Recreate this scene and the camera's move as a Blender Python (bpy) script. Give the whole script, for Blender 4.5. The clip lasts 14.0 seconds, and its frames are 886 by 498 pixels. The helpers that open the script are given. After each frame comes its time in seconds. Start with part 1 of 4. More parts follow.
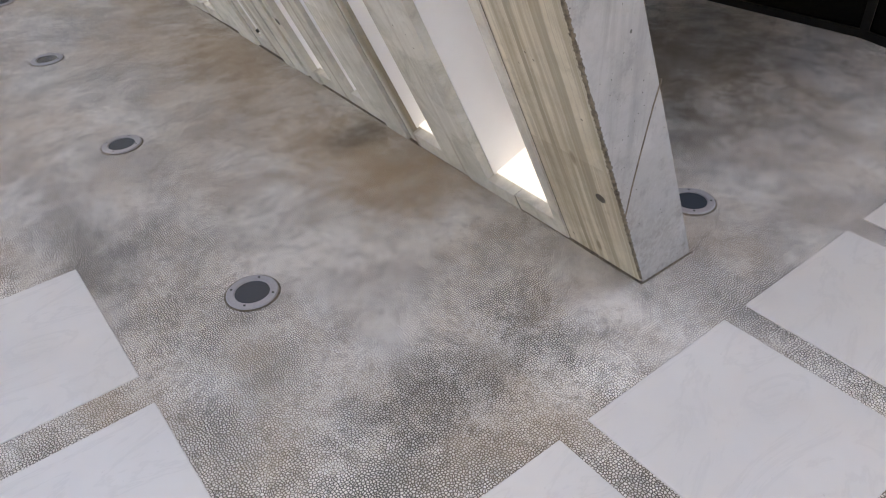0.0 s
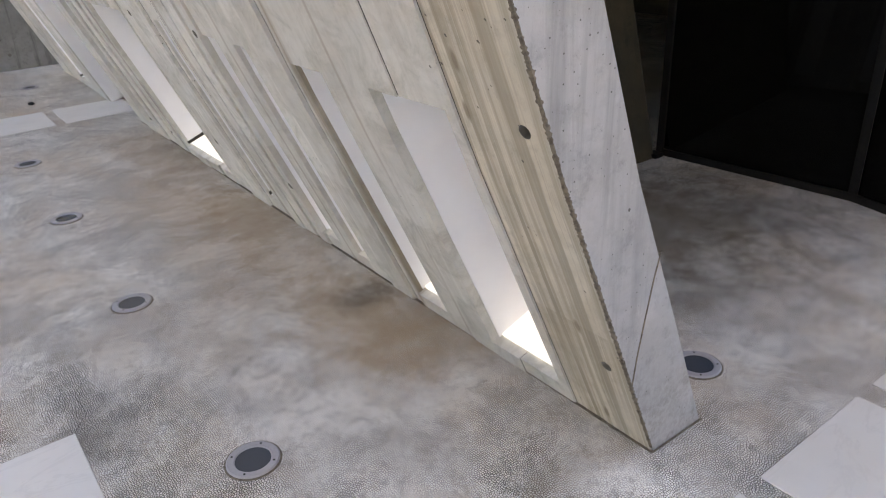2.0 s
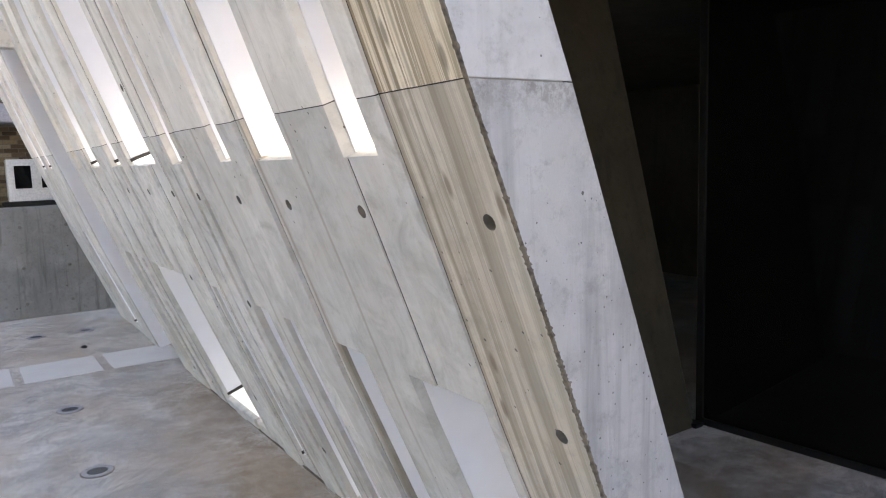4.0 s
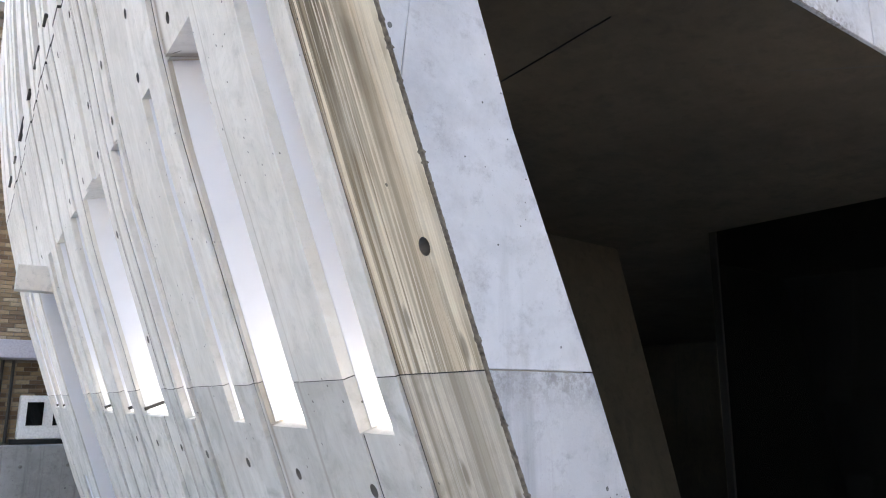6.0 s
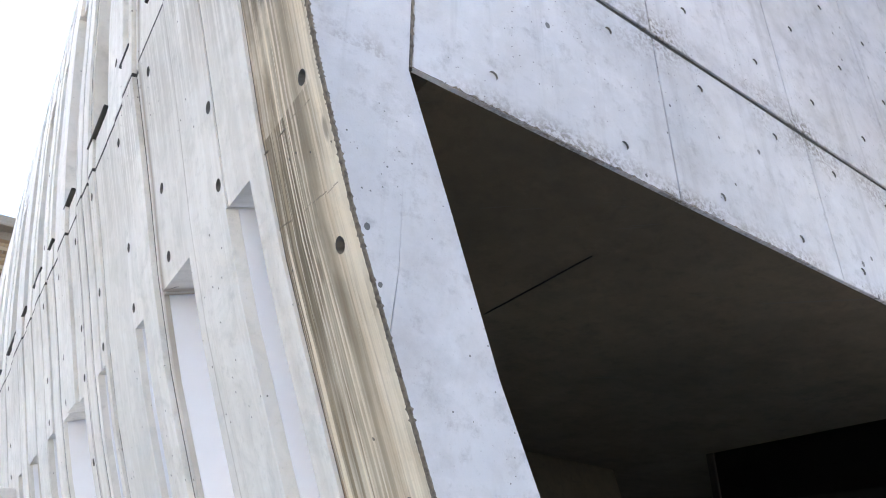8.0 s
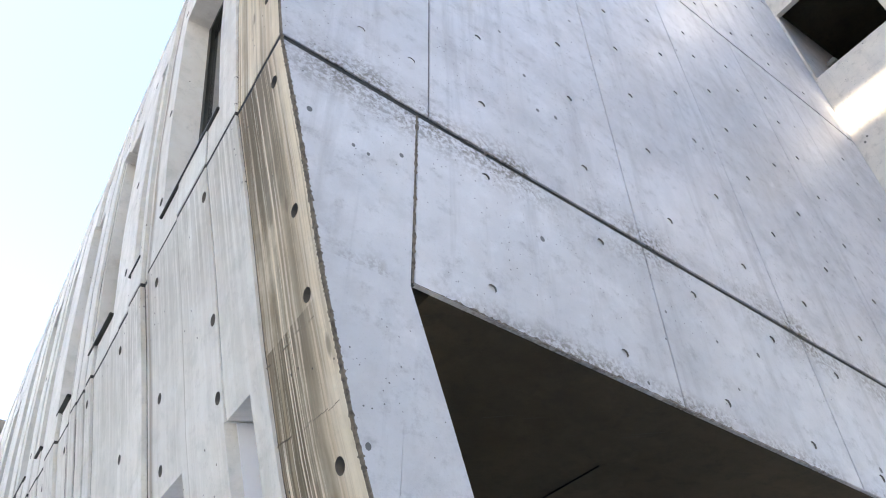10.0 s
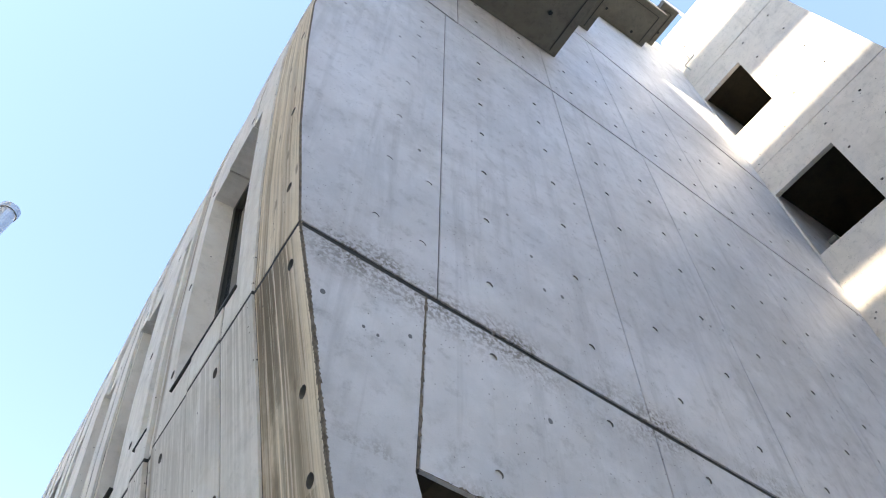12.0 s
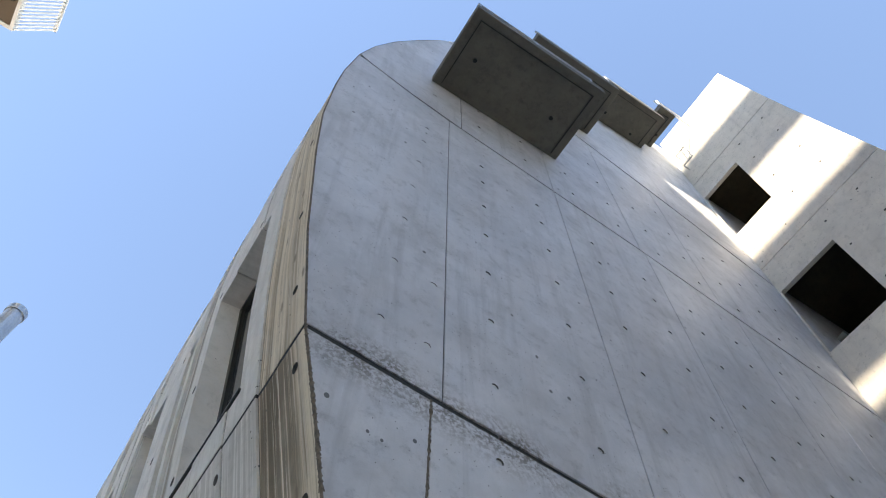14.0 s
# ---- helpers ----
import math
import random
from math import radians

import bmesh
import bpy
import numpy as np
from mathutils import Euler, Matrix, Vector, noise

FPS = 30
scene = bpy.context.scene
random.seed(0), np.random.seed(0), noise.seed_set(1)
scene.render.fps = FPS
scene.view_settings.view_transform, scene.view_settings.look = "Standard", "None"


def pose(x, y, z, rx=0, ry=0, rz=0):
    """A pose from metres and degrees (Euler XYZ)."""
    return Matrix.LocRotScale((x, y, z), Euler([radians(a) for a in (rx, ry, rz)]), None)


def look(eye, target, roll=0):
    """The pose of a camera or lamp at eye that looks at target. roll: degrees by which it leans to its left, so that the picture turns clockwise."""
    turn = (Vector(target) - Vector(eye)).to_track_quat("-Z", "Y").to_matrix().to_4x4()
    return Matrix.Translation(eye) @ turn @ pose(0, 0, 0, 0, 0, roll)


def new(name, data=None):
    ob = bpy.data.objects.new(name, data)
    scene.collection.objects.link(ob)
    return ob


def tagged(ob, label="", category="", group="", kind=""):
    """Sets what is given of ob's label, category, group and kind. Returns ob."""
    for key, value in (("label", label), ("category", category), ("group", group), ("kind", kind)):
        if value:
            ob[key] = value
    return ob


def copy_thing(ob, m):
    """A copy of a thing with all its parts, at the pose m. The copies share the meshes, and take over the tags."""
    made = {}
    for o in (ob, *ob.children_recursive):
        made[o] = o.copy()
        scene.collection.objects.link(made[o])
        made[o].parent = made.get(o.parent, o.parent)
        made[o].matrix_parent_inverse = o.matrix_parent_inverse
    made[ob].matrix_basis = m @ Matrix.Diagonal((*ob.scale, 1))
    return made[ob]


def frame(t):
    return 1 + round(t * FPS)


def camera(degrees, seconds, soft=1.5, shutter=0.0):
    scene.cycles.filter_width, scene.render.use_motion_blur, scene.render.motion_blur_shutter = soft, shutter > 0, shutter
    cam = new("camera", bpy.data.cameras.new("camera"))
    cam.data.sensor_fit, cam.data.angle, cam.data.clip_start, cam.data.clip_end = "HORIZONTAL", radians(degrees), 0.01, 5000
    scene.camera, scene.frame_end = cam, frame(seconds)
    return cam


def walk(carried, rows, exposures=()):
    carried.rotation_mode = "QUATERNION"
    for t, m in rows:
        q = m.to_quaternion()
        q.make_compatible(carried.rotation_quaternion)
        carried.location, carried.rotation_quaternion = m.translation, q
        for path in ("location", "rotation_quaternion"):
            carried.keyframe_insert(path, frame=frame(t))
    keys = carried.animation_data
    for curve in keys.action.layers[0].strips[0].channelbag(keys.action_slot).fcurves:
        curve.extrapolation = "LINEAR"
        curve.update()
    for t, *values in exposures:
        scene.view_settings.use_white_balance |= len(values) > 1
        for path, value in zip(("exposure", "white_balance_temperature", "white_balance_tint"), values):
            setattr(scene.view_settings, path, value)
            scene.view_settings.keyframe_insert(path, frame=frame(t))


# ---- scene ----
cam = camera(62.9, 14.0, 1.1)
PATH = [
    (0, (0.112, 0.128, 1.566), (1.035, 1.421, 0.352), -3.4),
    (0.5, (0.126, 0.13, 1.571), (1.043, 1.433, 0.362), -3.7),
    (1, (0.122, 0.146, 1.586), (1.073, 1.48, 0.438), -3.4),
    (1.5, (0.126, 0.153, 1.609), (1.129, 1.548, 0.585), -3.2),
    (2, (0.119, 0.144, 1.636), (1.174, 1.599, 0.759), -3.0),
    (2.5, (0.112, 0.138, 1.683), (1.195, 1.651, 0.949), -3.0),
    (3, (0.106, 0.13, 1.72), (1.204, 1.7, 1.146), -2.6),
    (3.2, (0.101, 0.128, 1.735), (1.206, 1.715, 1.225), -2.5),
    (5.3, (0.117, 0.155, 1.835), (1.198, 1.826, 2.039), 0.1),
    (5.5, (0.113, 0.157, 1.842), (1.192, 1.818, 2.115), 0.3),
    (6, (0.103, 0.139, 1.872), (1.167, 1.781, 2.285), 0.1),
    (6.5, (0.09, 0.119, 1.895), (1.14, 1.728, 2.451), -0.1),
    (7, (0.082, 0.102, 1.921), (1.118, 1.672, 2.6), -0.2),
    (7.5, (0.081, 0.097, 1.942), (1.093, 1.62, 2.753), -0.1),
    (8, (0.082, 0.097, 1.961), (1.063, 1.568, 2.895), -0.1),
    (8.5, (0.077, 0.098, 1.973), (1.023, 1.512, 3.024), -0.2),
    (9, (0.072, 0.098, 1.986), (0.979, 1.449, 3.148), -0.3),
    (9.2, (0.067, 0.09, 1.988), (0.958, 1.415, 3.192), -0.5),
    (11.5, (0.044, 0.036, 1.998), (0.697, 1.044, 3.598), 0.5),
    (12, (0.033, 0.007, 1.991), (0.632, 0.953, 3.648), 1.1),
    (12.5, (0.029, 0.008, 1.994), (0.576, 0.878, 3.71), 1.3),
    (13, (0.021, -0.007, 1.993), (0.527, 0.808, 3.748), 1.5),
    (13.5, (0.02, -0.016, 1.989), (0.495, 0.764, 3.769), 1.8),
    (14, (0.026, -0.014, 1.981), (0.483, 0.747, 3.773), 1.9),
]
EXPOSURES = [(0.0, 3.05, 11500, 21), (3.0, 3.15, 10200, 20), (5.5, 3.15, 8500, 17), (6.5, 3.35, 8250, 16), (9.0, 3.3, 8100, 14), (11.5, 2.68, 8100, 12), (12.5, 2.42, 8200, 11), (14.0, 1.93, 7950, 10)]
walk(cam, [(t, look(eye, target, roll)) for t, eye, target, roll in PATH], EXPOSURES)


# ---------------------------------------------------------------- light
world = bpy.data.worlds.new("sky")
scene.world = world
world.use_nodes = True
wn, wl = world.node_tree.nodes, world.node_tree.links
SUN_ELEV, SUN_AZ = 50.0, -122.0          # degrees; azimuth from +y towards +x
sky = wn.new("ShaderNodeTexSky")
sky.sky_type = "NISHITA"
sky.sun_disc = False
sky.sun_elevation = radians(SUN_ELEV)
sky.sun_rotation = radians(SUN_AZ)
sky.air_density, sky.dust_density, sky.ozone_density = 1.0, 0.1, 3.0
sky.altitude = 1500.0
wl.new(sky.outputs["Color"], wn["Background"].inputs["Color"])
wn["Background"].inputs["Strength"].default_value = 0.13
sun = new("sun", bpy.data.lights.new("sun", "SUN"))
sun.data.energy, sun.data.angle, sun.data.color = 5.0, radians(0.45), (1.0, 0.95, 0.87)
toward = Vector((math.sin(radians(SUN_AZ)) * math.cos(radians(SUN_ELEV)), math.cos(radians(SUN_AZ)) * math.cos(radians(SUN_ELEV)), math.sin(radians(SUN_ELEV))))
sun.matrix_world = look(toward * 30, (0, 0, 0))

# ---------------------------------------------------------------- material helpers
def material(name):
    m = bpy.data.materials.new(name)
    m.use_nodes = True
    return m, m.node_tree.nodes, m.node_tree.links, m.node_tree.nodes["Principled BSDF"]


def coords(n, l, scale=(1, 1, 1)):
    tc, mp = n.new("ShaderNodeTexCoord"), n.new("ShaderNodeMapping")
    mp.inputs["Scale"].default_value = scale
    l.new(tc.outputs["Object"], mp.inputs["Vector"])
    return mp.outputs["Vector"]


def noise_node(n, l, vec, scale, detail=4.0, rough=0.55, distort=0.0):
    t = n.new("ShaderNodeTexNoise")
    t.inputs["Scale"].default_value, t.inputs["Detail"].default_value = scale, detail
    t.inputs["Roughness"].default_value, t.inputs["Distortion"].default_value = rough, distort
    l.new(vec, t.inputs["Vector"])
    return t.outputs["Fac"]


def ramp(n, l, fac, stops):
    r = n.new("ShaderNodeValToRGB")
    while len(r.color_ramp.elements) < len(stops):
        r.color_ramp.elements.new(0.5)
    for e, (p, c) in zip(r.color_ramp.elements, stops):
        e.position = p
        e.color = (*c, 1) if isinstance(c, tuple) else (c, c, c, 1)
    l.new(fac, r.inputs["Fac"])
    return r.outputs["Color"]


def mix(n, l, a, b, fac, mode="MIX"):
    m = n.new("ShaderNodeMix")
    m.data_type, m.blend_type = "RGBA", mode
    for sock, v in ((m.inputs[0], fac), (m.inputs[6], a), (m.inputs[7], b)):
        if isinstance(v, bpy.types.NodeSocket):
            l.new(v, sock)
        elif isinstance(v, tuple):
            sock.default_value = (*v, 1)
        else:
            sock.default_value = v
    return m.outputs[2]


def math_node(n, l, op, a, b=0.0):
    m = n.new("ShaderNodeMath")
    m.operation = op
    for sock, v in zip(m.inputs, (a, b)):
        if isinstance(v, bpy.types.NodeSocket):
            l.new(v, sock)
        else:
            sock.default_value = v
    return m.outputs[0]


def bump(n, l, height, bsdf, strength=0.3, distance=0.01, before=None):
    b = n.new("ShaderNodeBump")
    b.inputs["Strength"].default_value, b.inputs["Distance"].default_value = strength, distance
    l.new(height, b.inputs["Height"])
    if before:
        l.new(before, b.inputs["Normal"])
    l.new(b.outputs["Normal"], bsdf.inputs["Normal"])
    return b.outputs["Normal"]


def plain(name, colour, rough=0.6, metal=0.0, grain=40.0, amount=0.15):
    m, n, l, p = material(name)
    v = coords(n, l)
    f = noise_node(n, l, v, grain, 5)
    g = noise_node(n, l, v, grain * 0.12, 3)
    dark = tuple(c * (1 - 2 * amount) for c in colour)
    c = mix(n, l, dark, colour, ramp(n, l, f, [(0.3, 0.0), (0.6, 1.0)]))
    c = mix(n, l, c, tuple(min(1, x * 1.12) for x in colour), math_node(n, l, "MULTIPLY", g, 0.5))
    l.new(c, p.inputs["Base Color"])
    p.inputs["Roughness"].default_value, p.inputs["Metallic"].default_value = rough, metal
    bump(n, l, f, p, 0.15, 0.002)
    return m


def axes(n, l, v):
    sep = n.new("ShaderNodeSeparateXYZ")
    l.new(v, sep.inputs["Vector"])
    return sep.outputs["X"], sep.outputs["Y"], sep.outputs["Z"]


def vector(n, l, x, y, z):
    c = n.new("ShaderNodeCombineXYZ")
    for sock, value in zip(c.inputs, (x, y, z)):
        if isinstance(value, bpy.types.NodeSocket):
            l.new(value, sock)
        else:
            sock.default_value = value
    return c.outputs["Vector"]


def span(n, l, value, a, b, to=(0.0, 1.0)):
    r = n.new("ShaderNodeMapRange")
    r.interpolation_type = "SMOOTHSTEP"
    r.inputs["From Min"].default_value, r.inputs["From Max"].default_value = a, b
    r.inputs["To Min"].default_value, r.inputs["To Max"].default_value = to
    l.new(value, r.inputs["Value"])
    return r.outputs["Result"]


def times(n, l, *values):
    out = values[0]
    for value in values[1:]:
        out = math_node(n, l, "MULTIPLY", out, value)
    return out


# air holes of uneven size, gathered in clusters; flat: the two axes of the surface
def air_holes(n, l, u, w, scale, share, size):
    vo = n.new("ShaderNodeTexVoronoi")
    vo.voronoi_dimensions = "2D"
    vo.inputs["Scale"].default_value = scale
    l.new(vector(n, l, u, w, 0.0), vo.inputs["Vector"])
    pick = n.new("ShaderNodeTexWhiteNoise")
    l.new(vo.outputs["Position"], pick.inputs["Vector"])
    gather = ramp(n, l, noise_node(n, l, vector(n, l, u, w, 3.0), 1.7, 3, 0.6), [(0.36, 0.35), (0.62, 1.0)])
    chosen = math_node(n, l, "GREATER_THAN", times(n, l, pick.outputs["Value"], gather), 1.0 - share)
    wide = times(n, l, math_node(n, l, "POWER", pick.outputs["Value"], 4.0), size)
    return times(n, l, math_node(n, l, "LESS_THAN", vo.outputs["Distance"], wide), chosen)


# smooth cast concrete: pale blue-grey, cloudy, with air holes and faint runs.
# ledges: (height at x = 0, rise per metre of x, reach upwards, amount) of speckled dirt
def cast_concrete(name, light, dark, run=0.35, pits=True, ledges=(), gloss=(0.42, 0.64)):
    m, n, l, p = material(name)
    v = coords(n, l)
    x, y, z = axes(n, l, v)
    u = math_node(n, l, "ADD", x, y)
    cloud = noise_node(n, l, v, 0.9, 5, 0.62, 0.2)
    blot = noise_node(n, l, v, 3.6, 7, 0.72, 0.15)
    mid = noise_node(n, l, v, 17.0, 6, 0.72)
    fine = noise_node(n, l, v, 190.0, 3, 0.65)
    runs = noise_node(n, l, vector(n, l, times(n, l, x, 11.0), times(n, l, y, 11.0), times(n, l, z, 0.8)), 1.0, 5, 0.65, 0.4)
    c = mix(n, l, dark, light, ramp(n, l, cloud, [(0.34, 0.0), (0.64, 1.0)]))
    c = mix(n, l, c, tuple(a * 0.74 for a in dark), times(n, l, ramp(n, l, blot, [(0.5, 0.0), (0.72, 1.0)]), 0.6))
    c = mix(n, l, c, tuple(min(1, a * 1.18) for a in light), times(n, l, ramp(n, l, blot, [(0.26, 1.0), (0.46, 0.0)]), 0.55))
    c = mix(n, l, c, tuple(a * 0.55 for a in dark), times(n, l, ramp(n, l, mid, [(0.54, 0.0), (0.74, 1.0)]), 0.6))
    c = mix(n, l, c, tuple(a * 0.6 for a in dark), times(n, l, ramp(n, l, runs, [(0.54, 0.0), (0.72, 1.0)]), run))
    c = mix(n, l, c, (0.13, 0.128, 0.125), times(n, l, ramp(n, l, fine, [(0.64, 0.0), (0.78, 1.0)]), 0.4))
    for z0, rise, reach, amount in ledges:
        level = math_node(n, l, "SUBTRACT", z, math_node(n, l, "ADD", times(n, l, x, rise), z0))
        near = times(n, l, span(n, l, level, reach, 0.0), math_node(n, l, "GREATER_THAN", times(n, l, level, 1.0 if reach > 0 else -1.0), -0.02))
        patchy = ramp(n, l, noise_node(n, l, v, 2.6, 4, 0.65), [(0.4, 0.0), (0.6, 1.0)])
        grit = ramp(n, l, noise_node(n, l, v, 60.0, 5, 0.75), [(0.44, 0.0), (0.56, 1.0)])
        c = mix(n, l, c, (0.15, 0.13, 0.105), times(n, l, near, patchy, grit, amount))
    h = math_node(n, l, "ADD", times(n, l, mid, 0.6), times(n, l, fine, 0.3))
    if pits:
        small = air_holes(n, l, u, z, 42.0, 0.40, 0.10)
        large = air_holes(n, l, u, times(n, l, z, 0.8), 9.0, 0.26, 0.085)
        holes = math_node(n, l, "MAXIMUM", small, large)
        c = mix(n, l, c, (0.05, 0.05, 0.048), times(n, l, holes, 0.85))
        h = math_node(n, l, "SUBTRACT", h, times(n, l, holes, 1.5))
    l.new(c, p.inputs["Base Color"])
    l.new(ramp(n, l, blot, [(0.25, gloss[0]), (0.75, gloss[1])]), p.inputs["Roughness"])
    bump(n, l, h, p, 0.4, 0.004)
    return m


# board-marked concrete: wandering grain runs up the wall.
# streaks: (y, half width, amount) brown runs; weather: (foot, top, amount) grime below a ledge
def board_concrete(name, light, dark, stain, grain_amount, band_amount, mottle, weather, streaks, knots=False, core=None):
    m, n, l, p = material(name)
    v = coords(n, l)
    x, y, z = axes(n, l, v)
    info = n.new("ShaderNodeObjectInfo")
    sway = math_node(n, l, "SUBTRACT", noise_node(n, l, vector(n, l, 0.0, times(n, l, y, 5.0), times(n, l, z, 1.5)), 1.0, 3, 0.55), 0.5)
    yy = math_node(n, l, "ADD", y, times(n, l, sway, 0.028))
    bands = noise_node(n, l, vector(n, l, 0.0, times(n, l, yy, 24.0), times(n, l, z, 0.20)), 1.0, 4, 0.6, 0.2)
    lines = noise_node(n, l, vector(n, l, 0.0, times(n, l, yy, 44.0), times(n, l, z, 0.45)), 1.0, 5, 0.7, 0.3)
    hair = noise_node(n, l, vector(n, l, 0.0, times(n, l, yy, 190.0), times(n, l, z, 2.5)), 1.0, 4, 0.7)
    patch = noise_node(n, l, vector(n, l, x, times(n, l, y, 3.0), times(n, l, z, 1.3)), 1.0, 5, 0.65, 0.5)
    cloud = noise_node(n, l, v, 1.7, 5, 0.62, 0.4)
    blot = noise_node(n, l, v, 6.5, 6, 0.7, 0.7)
    mid = noise_node(n, l, v, 21.0, 6, 0.72)
    fine = noise_node(n, l, v, 210.0, 3, 0.65)
    c = mix(n, l, dark, light, ramp(n, l, cloud, [(0.32, 0.0), (0.64, 1.0)]))
    c = mix(n, l, c, (dark[0] * 0.68, dark[1] * 0.71, dark[2] * 0.68), times(n, l, ramp(n, l, blot, [(0.48, 0.0), (0.70, 1.0)]), mottle))
    c = mix(n, l, c, tuple(min(0.9, a * 1.12) for a in light), times(n, l, ramp(n, l, blot, [(0.26, 1.0), (0.45, 0.0)]), 0.6))
    c = mix(n, l, c, tuple(a * 0.6 for a in dark), times(n, l, ramp(n, l, mid, [(0.55, 0.0), (0.74, 1.0)]), 0.5))
    c = mix(n, l, c, stain, times(n, l, ramp(n, l, bands, [(0.48, 0.0), (0.58, 1.0)]), band_amount))
    c = mix(n, l, c, tuple(a * 0.55 for a in stain), times(n, l, ramp(n, l, lines, [(0.49, 0.0), (0.55, 1.0)]), ramp(n, l, patch, [(0.38, 0.15), (0.56, 1.0)]), grain_amount))
    c = mix(n, l, c, tuple(a * 0.7 for a in stain), times(n, l, ramp(n, l, hair, [(0.54, 0.0), (0.66, 1.0)]), grain_amount * 0.28))
    c = mix(n, l, c, (0.10, 0.095, 0.085), times(n, l, ramp(n, l, fine, [(0.66, 0.0), (0.78, 1.0)]), 0.5))
    for yc, half, amount in streaks:
        off = math_node(n, l, "ABSOLUTE", math_node(n, l, "SUBTRACT", math_node(n, l, "ADD", y, times(n, l, sway, half * 1.5)), yc))
        broken = ramp(n, l, noise_node(n, l, vector(n, l, yc * 7.0, times(n, l, y, 25.0), times(n, l, z, 1.1)), 1.0, 4, 0.65), [(0.34, 0.25), (0.52, 1.0)])
        c = mix(n, l, c, (0.20, 0.142, 0.08), times(n, l, span(n, l, off, half, half * 0.2), broken, amount))
    middle = span(n, l, math_node(n, l, "ABSOLUTE", math_node(n, l, "SUBTRACT", yy, core[0])), core[1], core[1] * 0.35) if core else 1.0
    for z0, z1, amount in weather:
        below = times(n, l, span(n, l, z, z0, z0 + 0.7 * (z1 - z0)), math_node(n, l, "LESS_THAN", z, z1))
        runs = ramp(n, l, noise_node(n, l, vector(n, l, 5.0, times(n, l, yy, 52.0), times(n, l, z, 0.55)), 1.0, 5, 0.7, 0.3), [(0.44, 0.0), (0.50, 1.0)])
        c = mix(n, l, c, (0.12, 0.086, 0.046), times(n, l, below, runs, ramp(n, l, patch, [(0.34, 0.25), (0.52, 1.0)]), amount, middle))
    c = mix(n, l, c, tuple(a * 0.82 for a in dark), times(n, l, info.outputs["Random"], 0.35))
    h = math_node(n, l, "ADD", times(n, l, lines, grain_amount), times(n, l, fine, 0.12))
    holes = air_holes(n, l, math_node(n, l, "ADD", x, y), z, 24.0, 0.24, 0.10)
    c = mix(n, l, c, (0.06, 0.055, 0.05), times(n, l, holes, 0.8))
    h = math_node(n, l, "SUBTRACT", h, holes)
    if knots:
        rings = n.new("ShaderNodeTexVoronoi")
        rings.voronoi_dimensions = "2D"
        rings.inputs["Scale"].default_value = 3.0
        l.new(vector(n, l, times(n, l, y, 2.0), times(n, l, z, 0.7), 0.0), rings.inputs["Vector"])
        knot = times(n, l, ramp(n, l, rings.outputs["Distance"], [(0.035, 1.0), (0.075, 0.0)]), 0.7)
        c = mix(n, l, c, (0.20, 0.15, 0.10), knot)
    l.new(c, p.inputs["Base Color"])
    p.inputs["Roughness"].default_value = 0.78
    first = bump(n, l, h, p, 0.7, 0.007)
    bump(n, l, mid, p, 0.25, 0.004, first)
    return m


M_FACE = cast_concrete("smooth cast concrete", (0.64, 0.642, 0.66), (0.48, 0.486, 0.502), 0.4, True,
                       [(3.873, -0.08, 0.18, 0.95), (3.856, -0.08, -0.18, 0.9), (3.169, -0.053, 0.09, 0.85), (0.0, 0.0, 0.5, 0.5)])
M_FACE_FOOT = cast_concrete("grey cast concrete", (0.50, 0.505, 0.52), (0.34, 0.346, 0.36), 0.6, True, [(0.0, 0.0, 0.6, 0.7), (1.93, 0.0, -0.1, 0.5)])
M_TOWER = cast_concrete("warm cast concrete", (0.76, 0.71, 0.64), (0.66, 0.62, 0.56), 0.25, gloss=(0.7, 0.85))
# Run stains, with the whole tone lowered for the shaded far end.
M_LOW = cast_concrete("stained concrete", (0.31, 0.305, 0.295), (0.20, 0.198, 0.19), 1.0, gloss=(0.6, 0.85))
# Concrete darkened in base colour for the lack of light in the hall.
M_HALL_SHADE = cast_concrete("hall concrete, shade in colour", (0.075, 0.06, 0.038), (0.04, 0.032, 0.02), 0.5, gloss=(0.75, 0.9))
M_BOARD = board_concrete("pale board-marked concrete", (0.87, 0.835, 0.78), (0.75, 0.715, 0.66), (0.46, 0.41, 0.34), 0.05, 0.16, 0.55,
                         [(3.2, 3.84, 0.3), (6.4, 7.15, 0.3)],
                         [(2.455, 0.06, 0.9), (2.095, 0.010, 0.5), (3.42, 0.022, 0.6), (3.80, 0.024, 0.7), (4.755, 0.022, 0.6), (5.425, 0.025, 0.6)])
M_FOOT = board_concrete("grey-green board-marked concrete", (0.73, 0.712, 0.675), (0.555, 0.54, 0.505), (0.38, 0.33, 0.27), 0.05, 0.15, 0.9,
                        [(0.0, 0.6, 0.2)],
                        [(2.47, 0.05, 0.9), (2.12, 0.014, 0.5), (3.06, 0.02, 0.5), (3.42, 0.022, 0.6), (3.80, 0.024, 0.7), (4.755, 0.022, 0.6), (5.425, 0.025, 0.6)])
M_EDGE = board_concrete("weathered board-marked concrete", (0.90, 0.80, 0.65), (0.78, 0.66, 0.49), (0.44, 0.31, 0.17), 0.85, 0.5, 0.3,
                        [(2.5, 3.84, 0.85), (3.35, 3.84, 1.0), (2.0, 3.02, 1.0), (6.0, 7.15, 0.5)],
                        [(1.345, 0.016, 0.5), (1.395, 0.010, 0.6), (1.465, 0.018, 0.6), (1.545, 0.010, 0.6), (1.505, 0.007, 0.5)], True, (1.425, 0.19))
